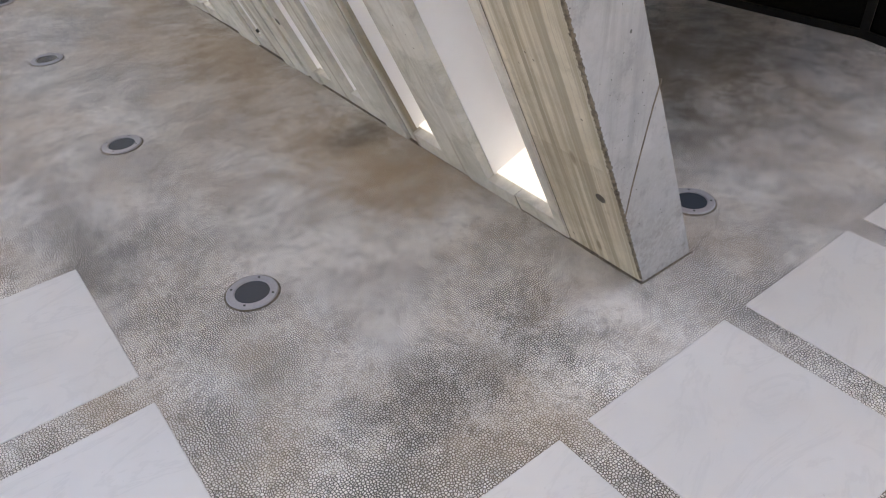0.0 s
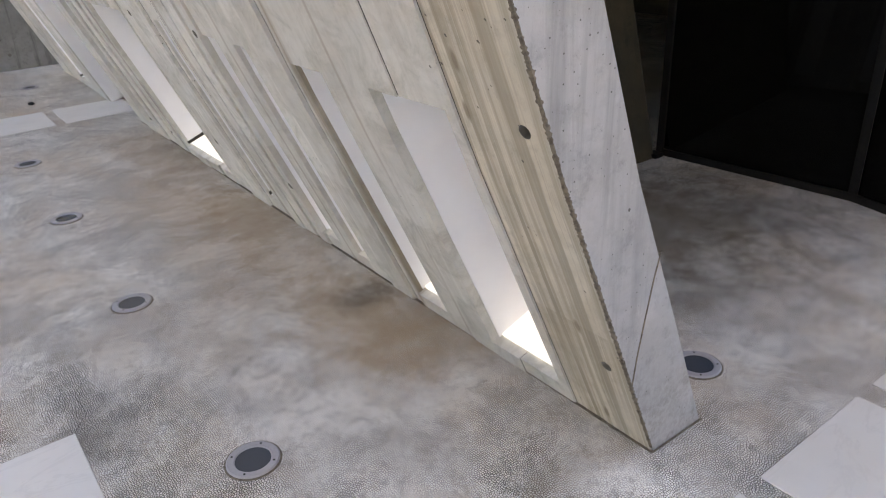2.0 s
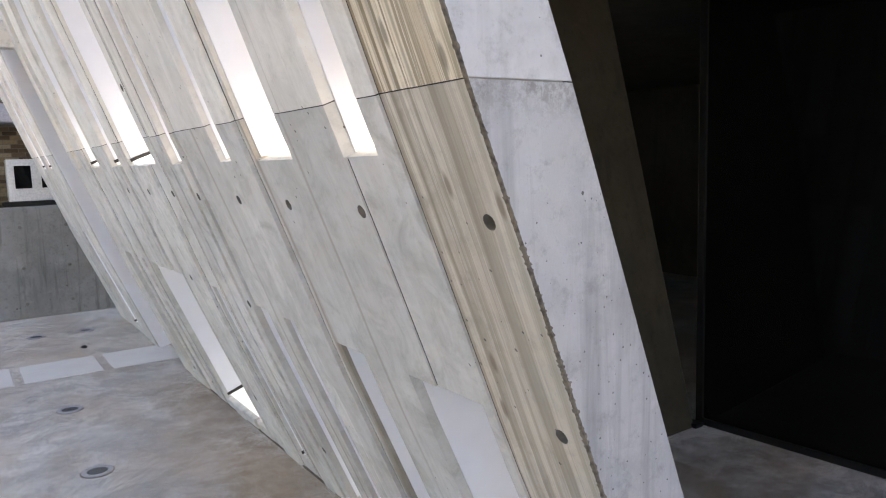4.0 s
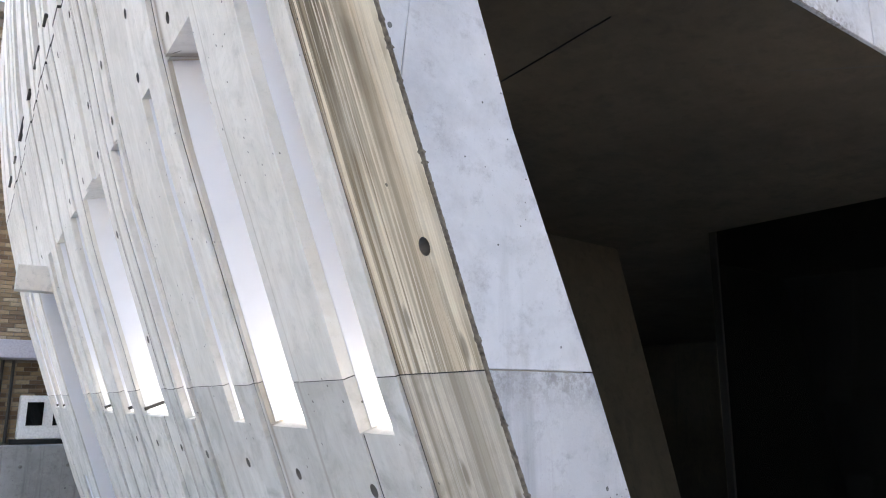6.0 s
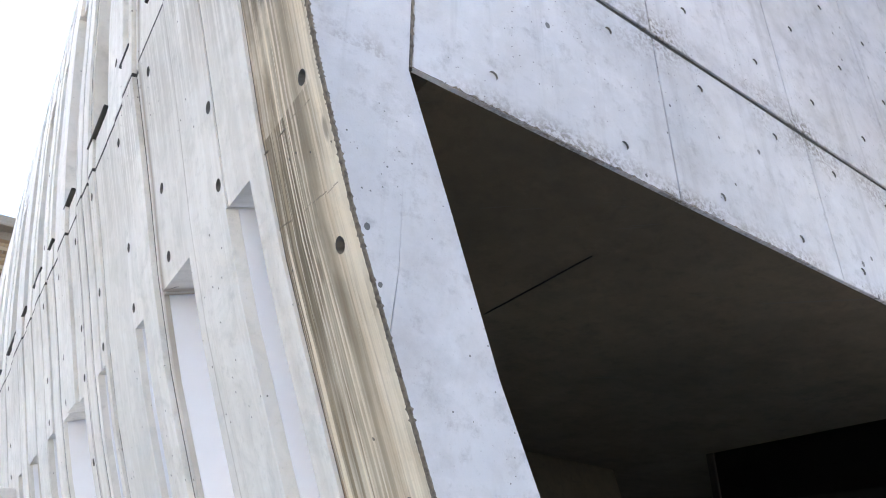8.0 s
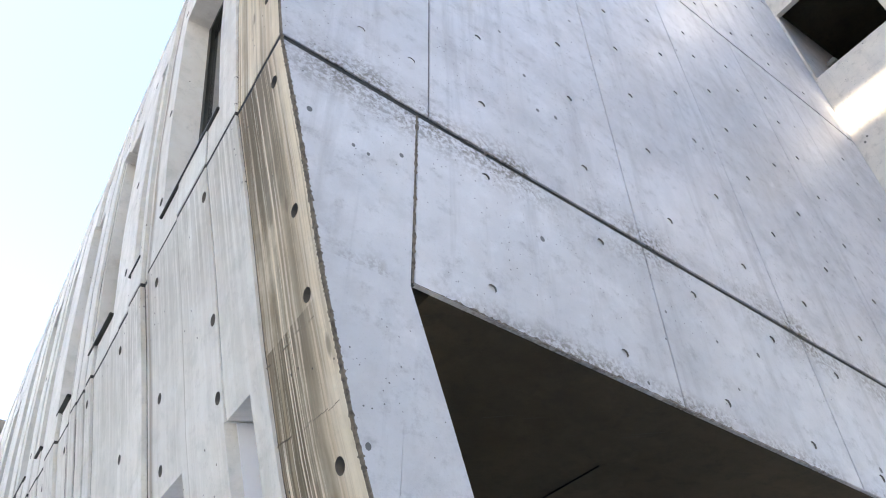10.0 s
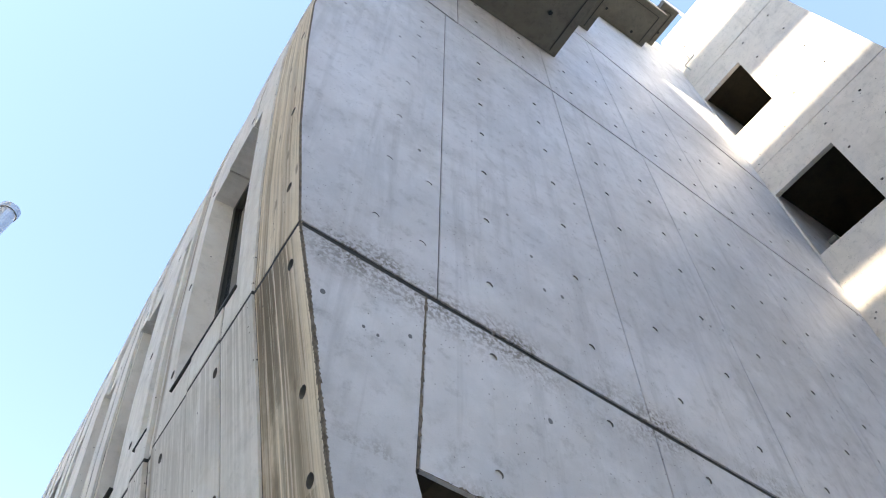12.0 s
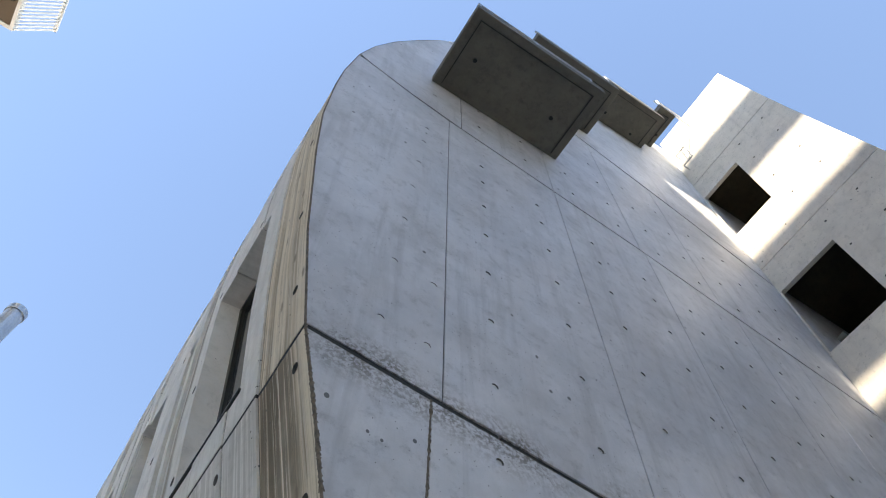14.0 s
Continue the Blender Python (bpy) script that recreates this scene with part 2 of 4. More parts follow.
M_EDGE_FOOT = board_concrete("olive board-marked concrete", (0.72, 0.66, 0.56), (0.55, 0.495, 0.41), (0.32, 0.265, 0.19), 0.35, 0.7, 0.6,
                             [(0.0, 0.5, 0.25)],
                             [(1.345, 0.02, 0.4), (1.425, 0.012, 0.5), (1.48, 0.03, 0.5)], True)
M_POUR = plain("gritty pour line", (0.30, 0.25, 0.19), 0.95, 0, 120, 0.35)
M_LINING = plain("white lining", (0.84, 0.84, 0.865), 0.5, 0, 9, 0.02)
M_BLACK = plain("black metal", (0.02, 0.02, 0.02), 0.4, 0.6)
M_SILL = plain("dark bronze metal", (0.05, 0.047, 0.04), 0.45, 0.7)
M_STEEL = plain("brushed steel", (0.38, 0.37, 0.39), 0.5, 0.2, 120, 0.08)
M_GALV = plain("galvanised steel", (0.5, 0.51, 0.52), 0.45, 0.7)
M_WHITEBOX = plain("white painted steel", (0.75, 0.75, 0.73), 0.45)
M_LILAC = plain("grey sheet cladding", (0.42, 0.41, 0.45), 0.5)
M_CREAM = plain("cream render", (0.60, 0.55, 0.49), 0.8)
# Shade inside the tie holes is put into this colour.
M_HOLE_SHADE = plain("tie hole shade", (0.18, 0.17, 0.155), 0.9)
M_SEAL = plain("dark joint sealant", (0.03, 0.029, 0.027), 0.8)
# Same dark tone on every side of the balconies.
M_BALCONY = cast_concrete("dark balcony concrete", (0.15, 0.143, 0.118), (0.10, 0.096, 0.08), 0.4, gloss=(0.6, 0.85))
M_ERODED = plain("eroded aggregate", (0.20, 0.165, 0.13), 0.95, 0, 70, 0.44)
M_BROWN = plain("dark brown boards", (0.12, 0.085, 0.055), 0.7)
M_MORTAR = plain("mortar", (0.20, 0.18, 0.155), 0.9)
# Emission is added to the sill plates to whiten the slots.
M_GLOW, _n, _l, _p = material("glowing sill white")
_p.inputs["Base Color"].default_value = (0.8, 0.8, 0.8, 1)
_p.inputs["Emission Color"].default_value = (0.72, 0.86, 1.0, 1)
_p.inputs["Emission Strength"].default_value = 0.12
# Stronger glow for the middle row, added to brighten its linings.
M_GLOW_HIGH, _n, _l, _p = material("brighter glowing sill")
_p.inputs["Base Color"].default_value = (0.8, 0.8, 0.8, 1)
_p.inputs["Emission Color"].default_value = (0.85, 0.92, 1.0, 1)
_p.inputs["Emission Strength"].default_value = 0.4
# Opaque; the near-black colour stands in for the unlit space behind.
M_GLASS, _n, _l, _p = material("opaque dark glass")
_p.inputs["Base Color"].default_value = (0.003, 0.0032, 0.003, 1)
_p.inputs["Roughness"].default_value = 0.04
_p.inputs["Specular IOR Level"].default_value = 0.15
M_PANE, _n, _l, _p = material("window glass")
_p.inputs["Base Color"].default_value = (0.05, 0.052, 0.052, 1)
_p.inputs["Roughness"].default_value = 0.05
_p.inputs["Specular IOR Level"].default_value = 0.6


# stains: (x, y, half length across, half length along, colour, amount); the last is brown floor darkened further for
# hall shade
STAINS_AND_SHADE = [(0.95, 1.27, 0.42, 0.20, (0.07, 0.065, 0.06), 0.5), (1.42, 2.5, 0.32, 0.55, (0.34, 0.215, 0.11), 0.75), (1.52, 2.72, 0.16, 0.12, (0.06, 0.05, 0.04), 0.7),
          (1.5, 3.9, 0.32, 0.7, (0.30, 0.19, 0.10), 0.75), (1.55, 5.4, 0.3, 0.9, (0.22, 0.14, 0.08), 0.6), (1.42, 1.32, 0.2, 0.1, (0.22, 0.15, 0.09), 0.5),
          (0.3, 2.55, 0.16, 0.3, (0.10, 0.092, 0.085), 0.6), (3.05, 2.35, 1.0, 0.75, (0.10, 0.068, 0.038), 0.85)]


def floor_material():
    m, n, l, p = material("exposed aggregate concrete")
    v = coords(n, l)
    x, y, z = axes(n, l, v)
    vo, ve = n.new("ShaderNodeTexVoronoi"), n.new("ShaderNodeTexVoronoi")
    ve.feature = "DISTANCE_TO_EDGE"
    for t in (vo, ve):
        t.voronoi_dimensions = "2D"
        t.inputs["Scale"].default_value, t.inputs["Randomness"].default_value = 124.0, 0.9
        l.new(v, t.inputs["Vector"])
    big = noise_node(n, l, v, 1.5, 7, 0.7, 0.1)
    mid = noise_node(n, l, v, 5.0, 7, 0.72, 0.1)
    small = noise_node(n, l, v, 26.0, 4, 0.7)
    brown = noise_node(n, l, coords(n, l, (0.9, 0.6, 1)), 1.2, 6, 0.7, 0.2)
    sep = n.new("ShaderNodeSeparateColor")
    l.new(vo.outputs["Color"], sep.inputs["Color"])
    stone = ramp(n, l, sep.outputs["Red"], [(0.0, (0.62, 0.57, 0.50)), (0.2, (0.90, 0.85, 0.78)), (0.75, (0.97, 0.93, 0.87)), (1.0, (0.98, 0.96, 0.92))])
    worn = span(n, l, math_node(n, l, "ADD", times(n, l, mid, 0.5), times(n, l, big, 0.5)), 0.40, 0.60, (0.27, 0.10))
    edge = span(n, l, math_node(n, l, "DIVIDE", ve.outputs["Distance"], worn), 0.35, 1.0)
    c = mix(n, l, (0.05, 0.045, 0.04), stone, edge)
    c = mix(n, l, c, (0.74, 0.70, 0.645), times(n, l, ramp(n, l, big, [(0.48, 0.0), (0.68, 1.0)]), 0.25))
    c = mix(n, l, c, (0.13, 0.12, 0.108), times(n, l, ramp(n, l, mid, [(0.54, 0.0), (0.76, 1.0)]), 0.22))
    c = mix(n, l, c, (0.12, 0.11, 0.10), times(n, l, ramp(n, l, small, [(0.50, 0.0), (0.66, 1.0)]), 0.42))
    c = mix(n, l, c, (0.44, 0.31, 0.20), times(n, l, ramp(n, l, brown, [(0.44, 0.0), (0.62, 1.0)]), 0.45))
    shake = math_node(n, l, "ADD", times(n, l, math_node(n, l, "SUBTRACT", mid, 0.5), 2.4), times(n, l, math_node(n, l, "SUBTRACT", small, 0.5), 1.6))
    for sx, sy, rx, ry, colour, amount in STAINS_AND_SHADE:
        dx = math_node(n, l, "DIVIDE", math_node(n, l, "SUBTRACT", x, sx), rx)
        dy = math_node(n, l, "DIVIDE", math_node(n, l, "SUBTRACT", y, sy), ry)
        far = math_node(n, l, "SQRT", math_node(n, l, "ADD", times(n, l, dx, dx), times(n, l, dy, dy)))
        c = mix(n, l, c, colour, times(n, l, span(n, l, math_node(n, l, "ADD", far, shake), 1.35, 0.2), span(n, l, edge, 0.0, 1.0, (1.0, 0.72)), amount))
    l.new(c, p.inputs["Base Color"])
    l.new(ramp(n, l, big, [(0.3, 0.5), (0.7, 0.75)]), p.inputs["Roughness"])
    bump(n, l, edge, p, 0.6, 0.004)
    return m


def marble_material():
    m, n, l, p = material("pale marble")
    v = coords(n, l)
    info = n.new("ShaderNodeObjectInfo")
    vein = noise_node(n, l, coords(n, l, (1.2, 2.6, 1)), 1.6, 6, 0.6, 1.6)
    blot = noise_node(n, l, v, 2.5, 4)
    speck = noise_node(n, l, v, 55, 2)
    c = mix(n, l, (0.74, 0.725, 0.70), (0.66, 0.645, 0.62), ramp(n, l, blot, [(0.35, 0.0), (0.7, 1.0)]))
    c = mix(n, l, c, (0.58, 0.57, 0.55), math_node(n, l, "MULTIPLY", ramp(n, l, vein, [(0.47, 0.0), (0.5, 1.0), (0.53, 0.0)]), 0.35))
    c = mix(n, l, c, (0.35, 0.33, 0.30), math_node(n, l, "MULTIPLY", ramp(n, l, speck, [(0.72, 0.0), (0.8, 1.0)]), 0.35))
    c = mix(n, l, c, (0.70, 0.66, 0.60), math_node(n, l, "MULTIPLY", info.outputs["Random"], 0.3))
    l.new(c, p.inputs["Base Color"])
    p.inputs["Roughness"].default_value = 0.38
    bump(n, l, blot, p, 0.05, 0.01)
    return m


def brick_material():
    m, n, l, p = material("tan brick")
    info = n.new("ShaderNodeObjectInfo")
    geo = n.new("ShaderNodeNewGeometry")
    f = noise_node(n, l, coords(n, l), 30, 5)
    r = math_node(n, l, "FRACT", math_node(n, l, "ADD", info.outputs["Random"], geo.outputs["Random Per Island"]))
    # Brick tones are lowered for the shade on the house front.
    c = ramp(n, l, r, [(0.0, (0.10, 0.06, 0.035)), (0.4, (0.19, 0.125, 0.07)), (0.75, (0.29, 0.21, 0.125)), (1.0, (0.38, 0.31, 0.22))])
    c = mix(n, l, c, (0.16, 0.11, 0.07), math_node(n, l, "MULTIPLY", ramp(n, l, f, [(0.5, 0.0), (0.75, 1.0)]), 0.5))
    l.new(c, p.inputs["Base Color"])
    p.inputs["Roughness"].default_value = 0.85
    bump(n, l, f, p, 0.4, 0.004)
    return m


M_FLOOR, M_MARBLE, M_BRICK = floor_material(), marble_material(), brick_material()

# ---------------------------------------------------------------- mesh helpers
def part(name, bm, mat, parent=None, label=""):
    me = bpy.data.meshes.new(name)
    bmesh.ops.recalc_face_normals(bm, faces=bm.faces)
    bm.to_mesh(me)
    bm.free()
    for mm in (mat if isinstance(mat, (list, tuple)) else (mat,)):
        me.materials.append(mm)
    ob = new(name, me)
    if parent:
        ob.parent = parent
    if label:
        ob["label"] = label
    return ob


def box_bm(lo, hi, bevel=0.0, bm=None):
    bm = bm or bmesh.new()
    made = bmesh.ops.create_cube(bm, size=1)["verts"]
    for v in made:
        v.co = Vector([lo[i] + (v.co[i] + 0.5) * (hi[i] - lo[i]) for i in range(3)])
    if bevel:
        es = {e for v in made for e in v.link_edges}
        bmesh.ops.bevel(bm, geom=list(es), offset=bevel, segments=2, affect="EDGES", profile=0.5)
    return bm


def tube_bm(a, b, r, seg=12, bm=None, r2=None):
    bm = bm or bmesh.new()
    a, b = Vector(a), Vector(b)
    q = (b - a).to_track_quat("Z", "Y").to_matrix().to_4x4()
    bmesh.ops.create_cone(bm, cap_ends=True, segments=seg, radius1=r, radius2=r if r2 is None else r2, depth=(b - a).length,
                          matrix=Matrix.Translation((a + b) / 2) @ q)
    return bm


def prism_bm(poly, y0, y1, bm=None, bevel=0.0):
    """A flat polygon in x and z, thick from y0 to y1."""
    bm = bm or bmesh.new()
    front = [bm.verts.new((x, y0, z)) for x, z in poly]
    back = [bm.verts.new((x, y1, z)) for x, z in poly]
    f = bm.faces.new(front)
    bm.faces.new(back[::-1])
    k = len(poly)
    for i in range(k):
        bm.faces.new((front[i], front[(i + 1) % k], back[(i + 1) % k], back[i]))
    if bevel:
        bmesh.ops.bevel(bm, geom=list(f.edges), offset=bevel, segments=1, affect="EDGES")
    return bm


def drill(ob, holes, plug=None):
    """Recessed tie holes: (place, direction inwards, radius, depth), with a plug of the wall's own concrete at the bottom if given."""
    if not holes:
        return
    bm = bmesh.new()
    for place, way, r, depth in holes:
        place, way = Vector(place), Vector(way).normalized()
        tube_bm(place - way * 0.03, place + way * depth, r, 18, bm)
    for f in bm.faces:
        f.material_index = 1 if plug and len(f.verts) > 4 else 0
    me = bpy.data.meshes.new("cut")
    bm.to_mesh(me)
    bm.free()
    me.materials.append(M_HOLE_SHADE)
    if plug:
        me.materials.append(plug)
    cutter = new("cut", me)
    mod = ob.modifiers.new("cut", "BOOLEAN")
    mod.object, mod.operation, mod.solver, mod.material_mode = cutter, "DIFFERENCE", "EXACT", "TRANSFER"
    bpy.context.view_layer.update()
    done = bpy.data.meshes.new_from_object(ob.evaluated_get(bpy.context.evaluated_depsgraph_get()))
    ob.modifiers.clear()
    old = ob.data
    if len(done.polygons) > 5:
        ob.data = done
    bpy.data.objects.remove(cutter)


# ---------------------------------------------------------------- the plan
YF = 1.22                       # plane of the smooth face
PROFILE = [(1.69, 0.0), (1.425, 0.62), (1.25, 1.03), (1.06, 1.53), (0.91, 1.91), (0.73, 2.40), (0.62, 2.70), (0.515, 3.04), (0.405, 3.45),
           (0.29, 3.85), (0.18, 4.43), (0.075, 5.15), (0.018, 5.65), (-0.003, 6.2), (-0.003, 6.6), (0.03, 7.19), (0.1, 7.67), (0.23, 8.24), (0.42, 8.88),
           (0.72, 9.78)]
PZ, PX = [p[1] for p in PROFILE], [p[0] for p in PROFILE]


def skin(z):
    return float(np.interp(z, PZ, PX))


def skin_normal(z):
    d = (skin(z + 0.15) - skin(z - 0.15)) / 0.3
    return Vector((-1, 0, d)).normalized()


def into(z, depth):
    """The place at that depth square to the skin."""
    n = skin_normal(z)
    return skin(z) - n.x * depth, z - n.z * depth


# ---------------------------------------------------------------- ground
bm = bmesh.new()
bmesh.ops.create_grid(bm, x_segments=60, y_segments=60, size=300)
ground = tagged(part("ground", bm, M_FLOOR), "exposed aggregate concrete ground with brown stains", "ground", kind="structure")

# ---------------------------------------------------------------- leaning screen wall
WALL_END, THICK = 9.6, 0.25
LOW = [(1.59, 1.95), (2.24, 2.46), (2.85, 2.97), (3.16, 3.32), (3.87, 3.98), (4.54, 5.35), (5.56, 5.72), (6.0, 6.24), (8.25, 8.6)]
MID = [(1.64, 1.81), (2.15, 2.49), (2.72, 2.86), (3.35, 3.53), (3.92, 4.5), (4.78, 4.98), (5.45, 5.87), (6.18, 6.36), (8.2, 8.5), (8.8, 9.1)]
HIGH = [(1.7, 2.3), (2.58, 2.72), (3.03, 3.4), (3.84, 4.07), (4.5, 4.64), (4.95, 5.3), (5.7, 5.9), (6.3, 6.9), (7.4, 7.6), (8.1, 8.5)]
TOP = [(2.25, 2.5), (3.0, 3.18), (3.55, 4.4), (5.2, 5.5), (6.3, 6.8), (7.6, 8.2)]
DOOR = (6.62, 7.62)
OPENINGS = ([(a, b, 0.08, 1.15) for a, b in LOW] + [(a, b, 1.80, 2.97) for a, b in MID] + [(a, b, 4.02, 5.3) for a, b in HIGH]
            + [(a, b, 7.32, 8.5) for a, b in TOP] + [(DOOR[0], DOOR[1], -0.1, 2.92)])
SEAMS = [1.2265, 1.41, 1.545, 1.80, 2.095, 2.455, 2.528, 2.70, 2.88, 3.045, 3.30, 3.40, 3.445, 3.58, 3.70, 3.775, 3.825, 4.03, 4.28, 4.52, 4.735, 4.778, 5.0, 5.2, 5.40, 5.447, 5.66, 5.89, 6.17, 6.40, 6.62, 7.12, 7.62, 7.95, 8.2, 8.62, 9.12, 9.6]
TIERS = [(0.0, 1.9285), (1.9315, 3.838), (3.856, 7.15), (7.162, 9.78)]
HOLE_Z = [0.36, 1.15, 1.653, 2.164, 2.66, 3.045, 3.285, 3.735, 4.12, 4.64, 5.4, 5.9, 6.5]

wall_west = new("wall_west")
tagged(wall_west, "leaning board-marked concrete screen wall with tall narrow slots", "wall", kind="structure")


def board_panel(y0, y1, z0, z1, proud, mat, thick=THICK):
    ys, zs = {y0, y1}, {z0, z1}
    cuts = [o for o in OPENINGS if o[0] < y1 - 0.004 and o[1] > y0 + 0.004 and o[2] < z1 - 0.004 and o[3] > z0 + 0.004]
    for a, b, c, d in cuts:
        ys |= {v for v in (a, b) if y0 < v < y1}
        zs |= {v for v in (c, d) if z0 < v < z1}
    step = z0
    while step < z1:
        zs.add(step)
        step += 0.16
    ys = sorted(ys)
    zs = [z for i, z in enumerate(sorted(zs)) if i == 0 or z - sorted(zs)[i - 1] > 1e-4]
    solid = {}
    for i in range(len(ys) - 1):
        for j in range(len(zs) - 1):
            cy, cz = (ys[i] + ys[i + 1]) / 2, (zs[j] + zs[j + 1]) / 2
            solid[i, j] = not any(a < cy < b and c < cz < d for a, b, c, d in cuts)
    if not any(solid.values()):
        return None
    bm, pool = bmesh.new(), {}

    def vert(i, j, inner):
        if (i, j, inner) not in pool:
            z = zs[j]
            x, zz = into(z, thick if inner else -proud)
            pool[i, j, inner] = bm.verts.new((x, ys[i], zz))
        return pool[i, j, inner]
    for (i, j), on in solid.items():
        if not on:
            continue
        bm.faces.new([vert(i, j, 0), vert(i + 1, j, 0), vert(i + 1, j + 1, 0), vert(i, j + 1, 0)])
        bm.faces.new([vert(i, j, 1), vert(i, j + 1, 1), vert(i + 1, j + 1, 1), vert(i + 1, j, 1)])
        for di, dj, p, q in ((-1, 0, (i, j), (i, j + 1)), (1, 0, (i + 1, j + 1), (i + 1, j)), (0, -1, (i + 1, j), (i, j)), (0, 1, (i, j + 1), (i + 1, j + 1))):
            if not solid.get((i + di, j + dj), False):
                bm.faces.new([vert(*p, 0), vert(*q, 0), vert(*q, 1), vert(*p, 1)])
    ob = part("board_panel", bm, mat, wall_west)
    holes = []
    for k in range(16):
        hy = 1.30 if k == 0 else 1.325 + 0.508 * k
        if y0 + 0.025 < hy < y1 - 0.025 and hy < 7:
            for hz in HOLE_Z:
                if z0 + 0.03 < hz < z1 - 0.03 and not any(a - 0.03 < hy < b + 0.03 and c - 0.03 < hz < d + 0.03 for a, b, c, d in cuts):
                    n = skin_normal(hz)
                    holes.append(((skin(hz) - proud, hy, hz), -n, 0.019, 0.05))
    drill(ob, holes)
    for pl_ in ob.data.polygons:
        pl_.use_smooth = False
    return ob


rng = random.Random(4)
prouds = []
for a, b in zip(SEAMS, SEAMS[1:]):
    edge = a < 1.5
    groove = b - a < 0.08
    gap0, gap1, proud = rng.uniform(0.0014, 0.0032), rng.uniform(0.0014, 0.0032), rng.uniform(-0.004, 0.015)
    proud = 0.004 if a < 1.3 else 0.002 if edge else -0.003 if groove else proud
    prouds.append(proud)
    for z0, z1 in TIERS:
        mat = (M_EDGE_FOOT if edge else M_FOOT) if z0 < 1 else (M_EDGE if edge else M_BOARD)
        board_panel(a + (0 if a < 1.3 else gap0), b - gap1, z0, z1, proud + (0 if edge else rng.uniform(-0.0015, 0.0015)), mat, 0.225 if edge else THICK)


# white lining of each slot, and a sill with added glow
def leaning_slab(x0, x1, y0, y1, z0, z1, k=8):
    """A slab that follows the lean of the wall; x0 and x1 count from its outer skin."""
    zs = [z0 + (z1 - z0) * i / k for i in range(k + 1)]
    bm = bmesh.new()
    rows = [[bm.verts.new((into(z, x)[0], y, into(z, x)[1])) for x, y in ((x0, y0), (x1, y0), (x1, y1), (x0, y1))] for z in zs]
    for p, q in zip(rows, rows[1:]):
        for i in range(4):
            bm.faces.new((p[i], p[(i + 1) % 4], q[(i + 1) % 4], q[i]))
    bm.faces.new(rows[0][::-1])
    bm.faces.new(rows[-1])
    return bm


def slot_lining(a, b, z0, z1, glow):
    thing = tagged(new("slot_lining"), "smooth white lining set in a concrete wall slot", "wall lining", "slot linings")
    part("jamb", leaning_slab(0.02, THICK, a + 0.001, a + 0.006, z0 + 0.001, z1 - 0.002), M_LINING, thing)
    part("jamb", leaning_slab(0.02, THICK, b - 0.006, b - 0.001, z0 + 0.001, z1 - 0.002), M_LINING, thing)
    part("back", leaning_slab(THICK + 0.004, THICK + 0.02, a - 0.02, b + 0.02, z0 - 0.02, z1 + 0.02), M_LINING, thing)
    part("light_strip", leaning_slab(0.03, THICK, a + 0.008, b - 0.016, z0 + 0.004, z0 + 0.016, 1), glow, thing, "white sill with added glow")
    if a > 3.8:
        part("shadow_gap", leaning_slab(0.01, THICK, b - 0.0145, b - 0.0065, z0 + 0.017, z0 + 0.034, 1), M_SEAL, thing, "thin dark gap over the sill")
    return thing


# dark grout in the seams between boards
for y, left, right in zip(SEAMS[1:-1], prouds, prouds[1:]):
    cuts = sorted((c, d) for a, b, c, d in OPENINGS if a - 0.006 < y < b + 0.006)
    z = 0.0
    for c, d in cuts + [(9.6, 9.7)]:
        if c - z > 0.05:
            part("seam", leaning_slab(0.0008 - min(left, right), 0.05, y - 0.0034, y + 0.0034, z + 0.004, c - 0.004, max(2, int((c - z) / 0.16))), M_SEAL, wall_west)
        z = max(z, d)

# dark seal in the level joints between the pours, board by board
for a, b, proud in zip(SEAMS, SEAMS[1:], prouds):
    for z0, z1 in ((1.9288, 1.9312), (3.8385, 3.8555), (7.1505, 7.1615)):
        start = a + 0.004
        for c, d in sorted((o[0], o[1]) for o in OPENINGS if o[2] < z0 < o[3] and o[1] > a and o[0] < b) + [(b - 0.0035, b)]:
            if c - start > 0.01:
                part("level_joint", leaning_slab(0.0015 - proud, 0.06, start, c, z0, z1, 1), M_SEAL, wall_west)
            start = max(start, d)

# broken pour lines across the edge strip
pour = random.Random(21)
for zc in (2.985, 2.775):
    y, z = 1.25, zc
    while y < 1.555:
        step = pour.uniform(0.012, 0.03)
        z += pour.uniform(-0.005, 0.005)
        if pour.random() < 0.55:
            part("pour_line", leaning_slab(-0.0046, 0.01, y, min(y + step, 1.556), z, z + pour.uniform(0.0008, 0.0022), 1), M_POUR, wall_west)
        y += step + 0.0005

for a, b in LOW:
    slot_lining(a, b, 0.08, 1.15, M_GLOW)
for a, b in MID:
    slot_lining(a, b, 1.80, 2.97, M_GLOW_HIGH)

# ---------------------------------------------------------------- smooth end face
def soffit_z(x):
    return 3.13 - 0.053 * (x - 0.73)


def joint_1(x):
    return 3.85 - 0.08 * (x - 0.29)


def joint_2(x):
    return float(np.interp(x, [0.03, 0.33, 0.64, 1.05, 1.58, 2.45, 3.27, 4.08, 4.6], [7.19, 7.06, 6.965, 6.91, 6.84, 6.72, 6.55, 6.41, 6.29]))


def joint_3(x):
    return float(np.interp(x, [0.4, 2.35, 3.55, 4.6], [9.9, 9.28, 8.78, 8.28]))


def crest(x):
    return float(np.interp(x, [0.72, 0.95, 1.3, 2.0, 3.0, 4.6], [9.78, 10.3, 10.8, 11.6, 12.2, 12.5]))


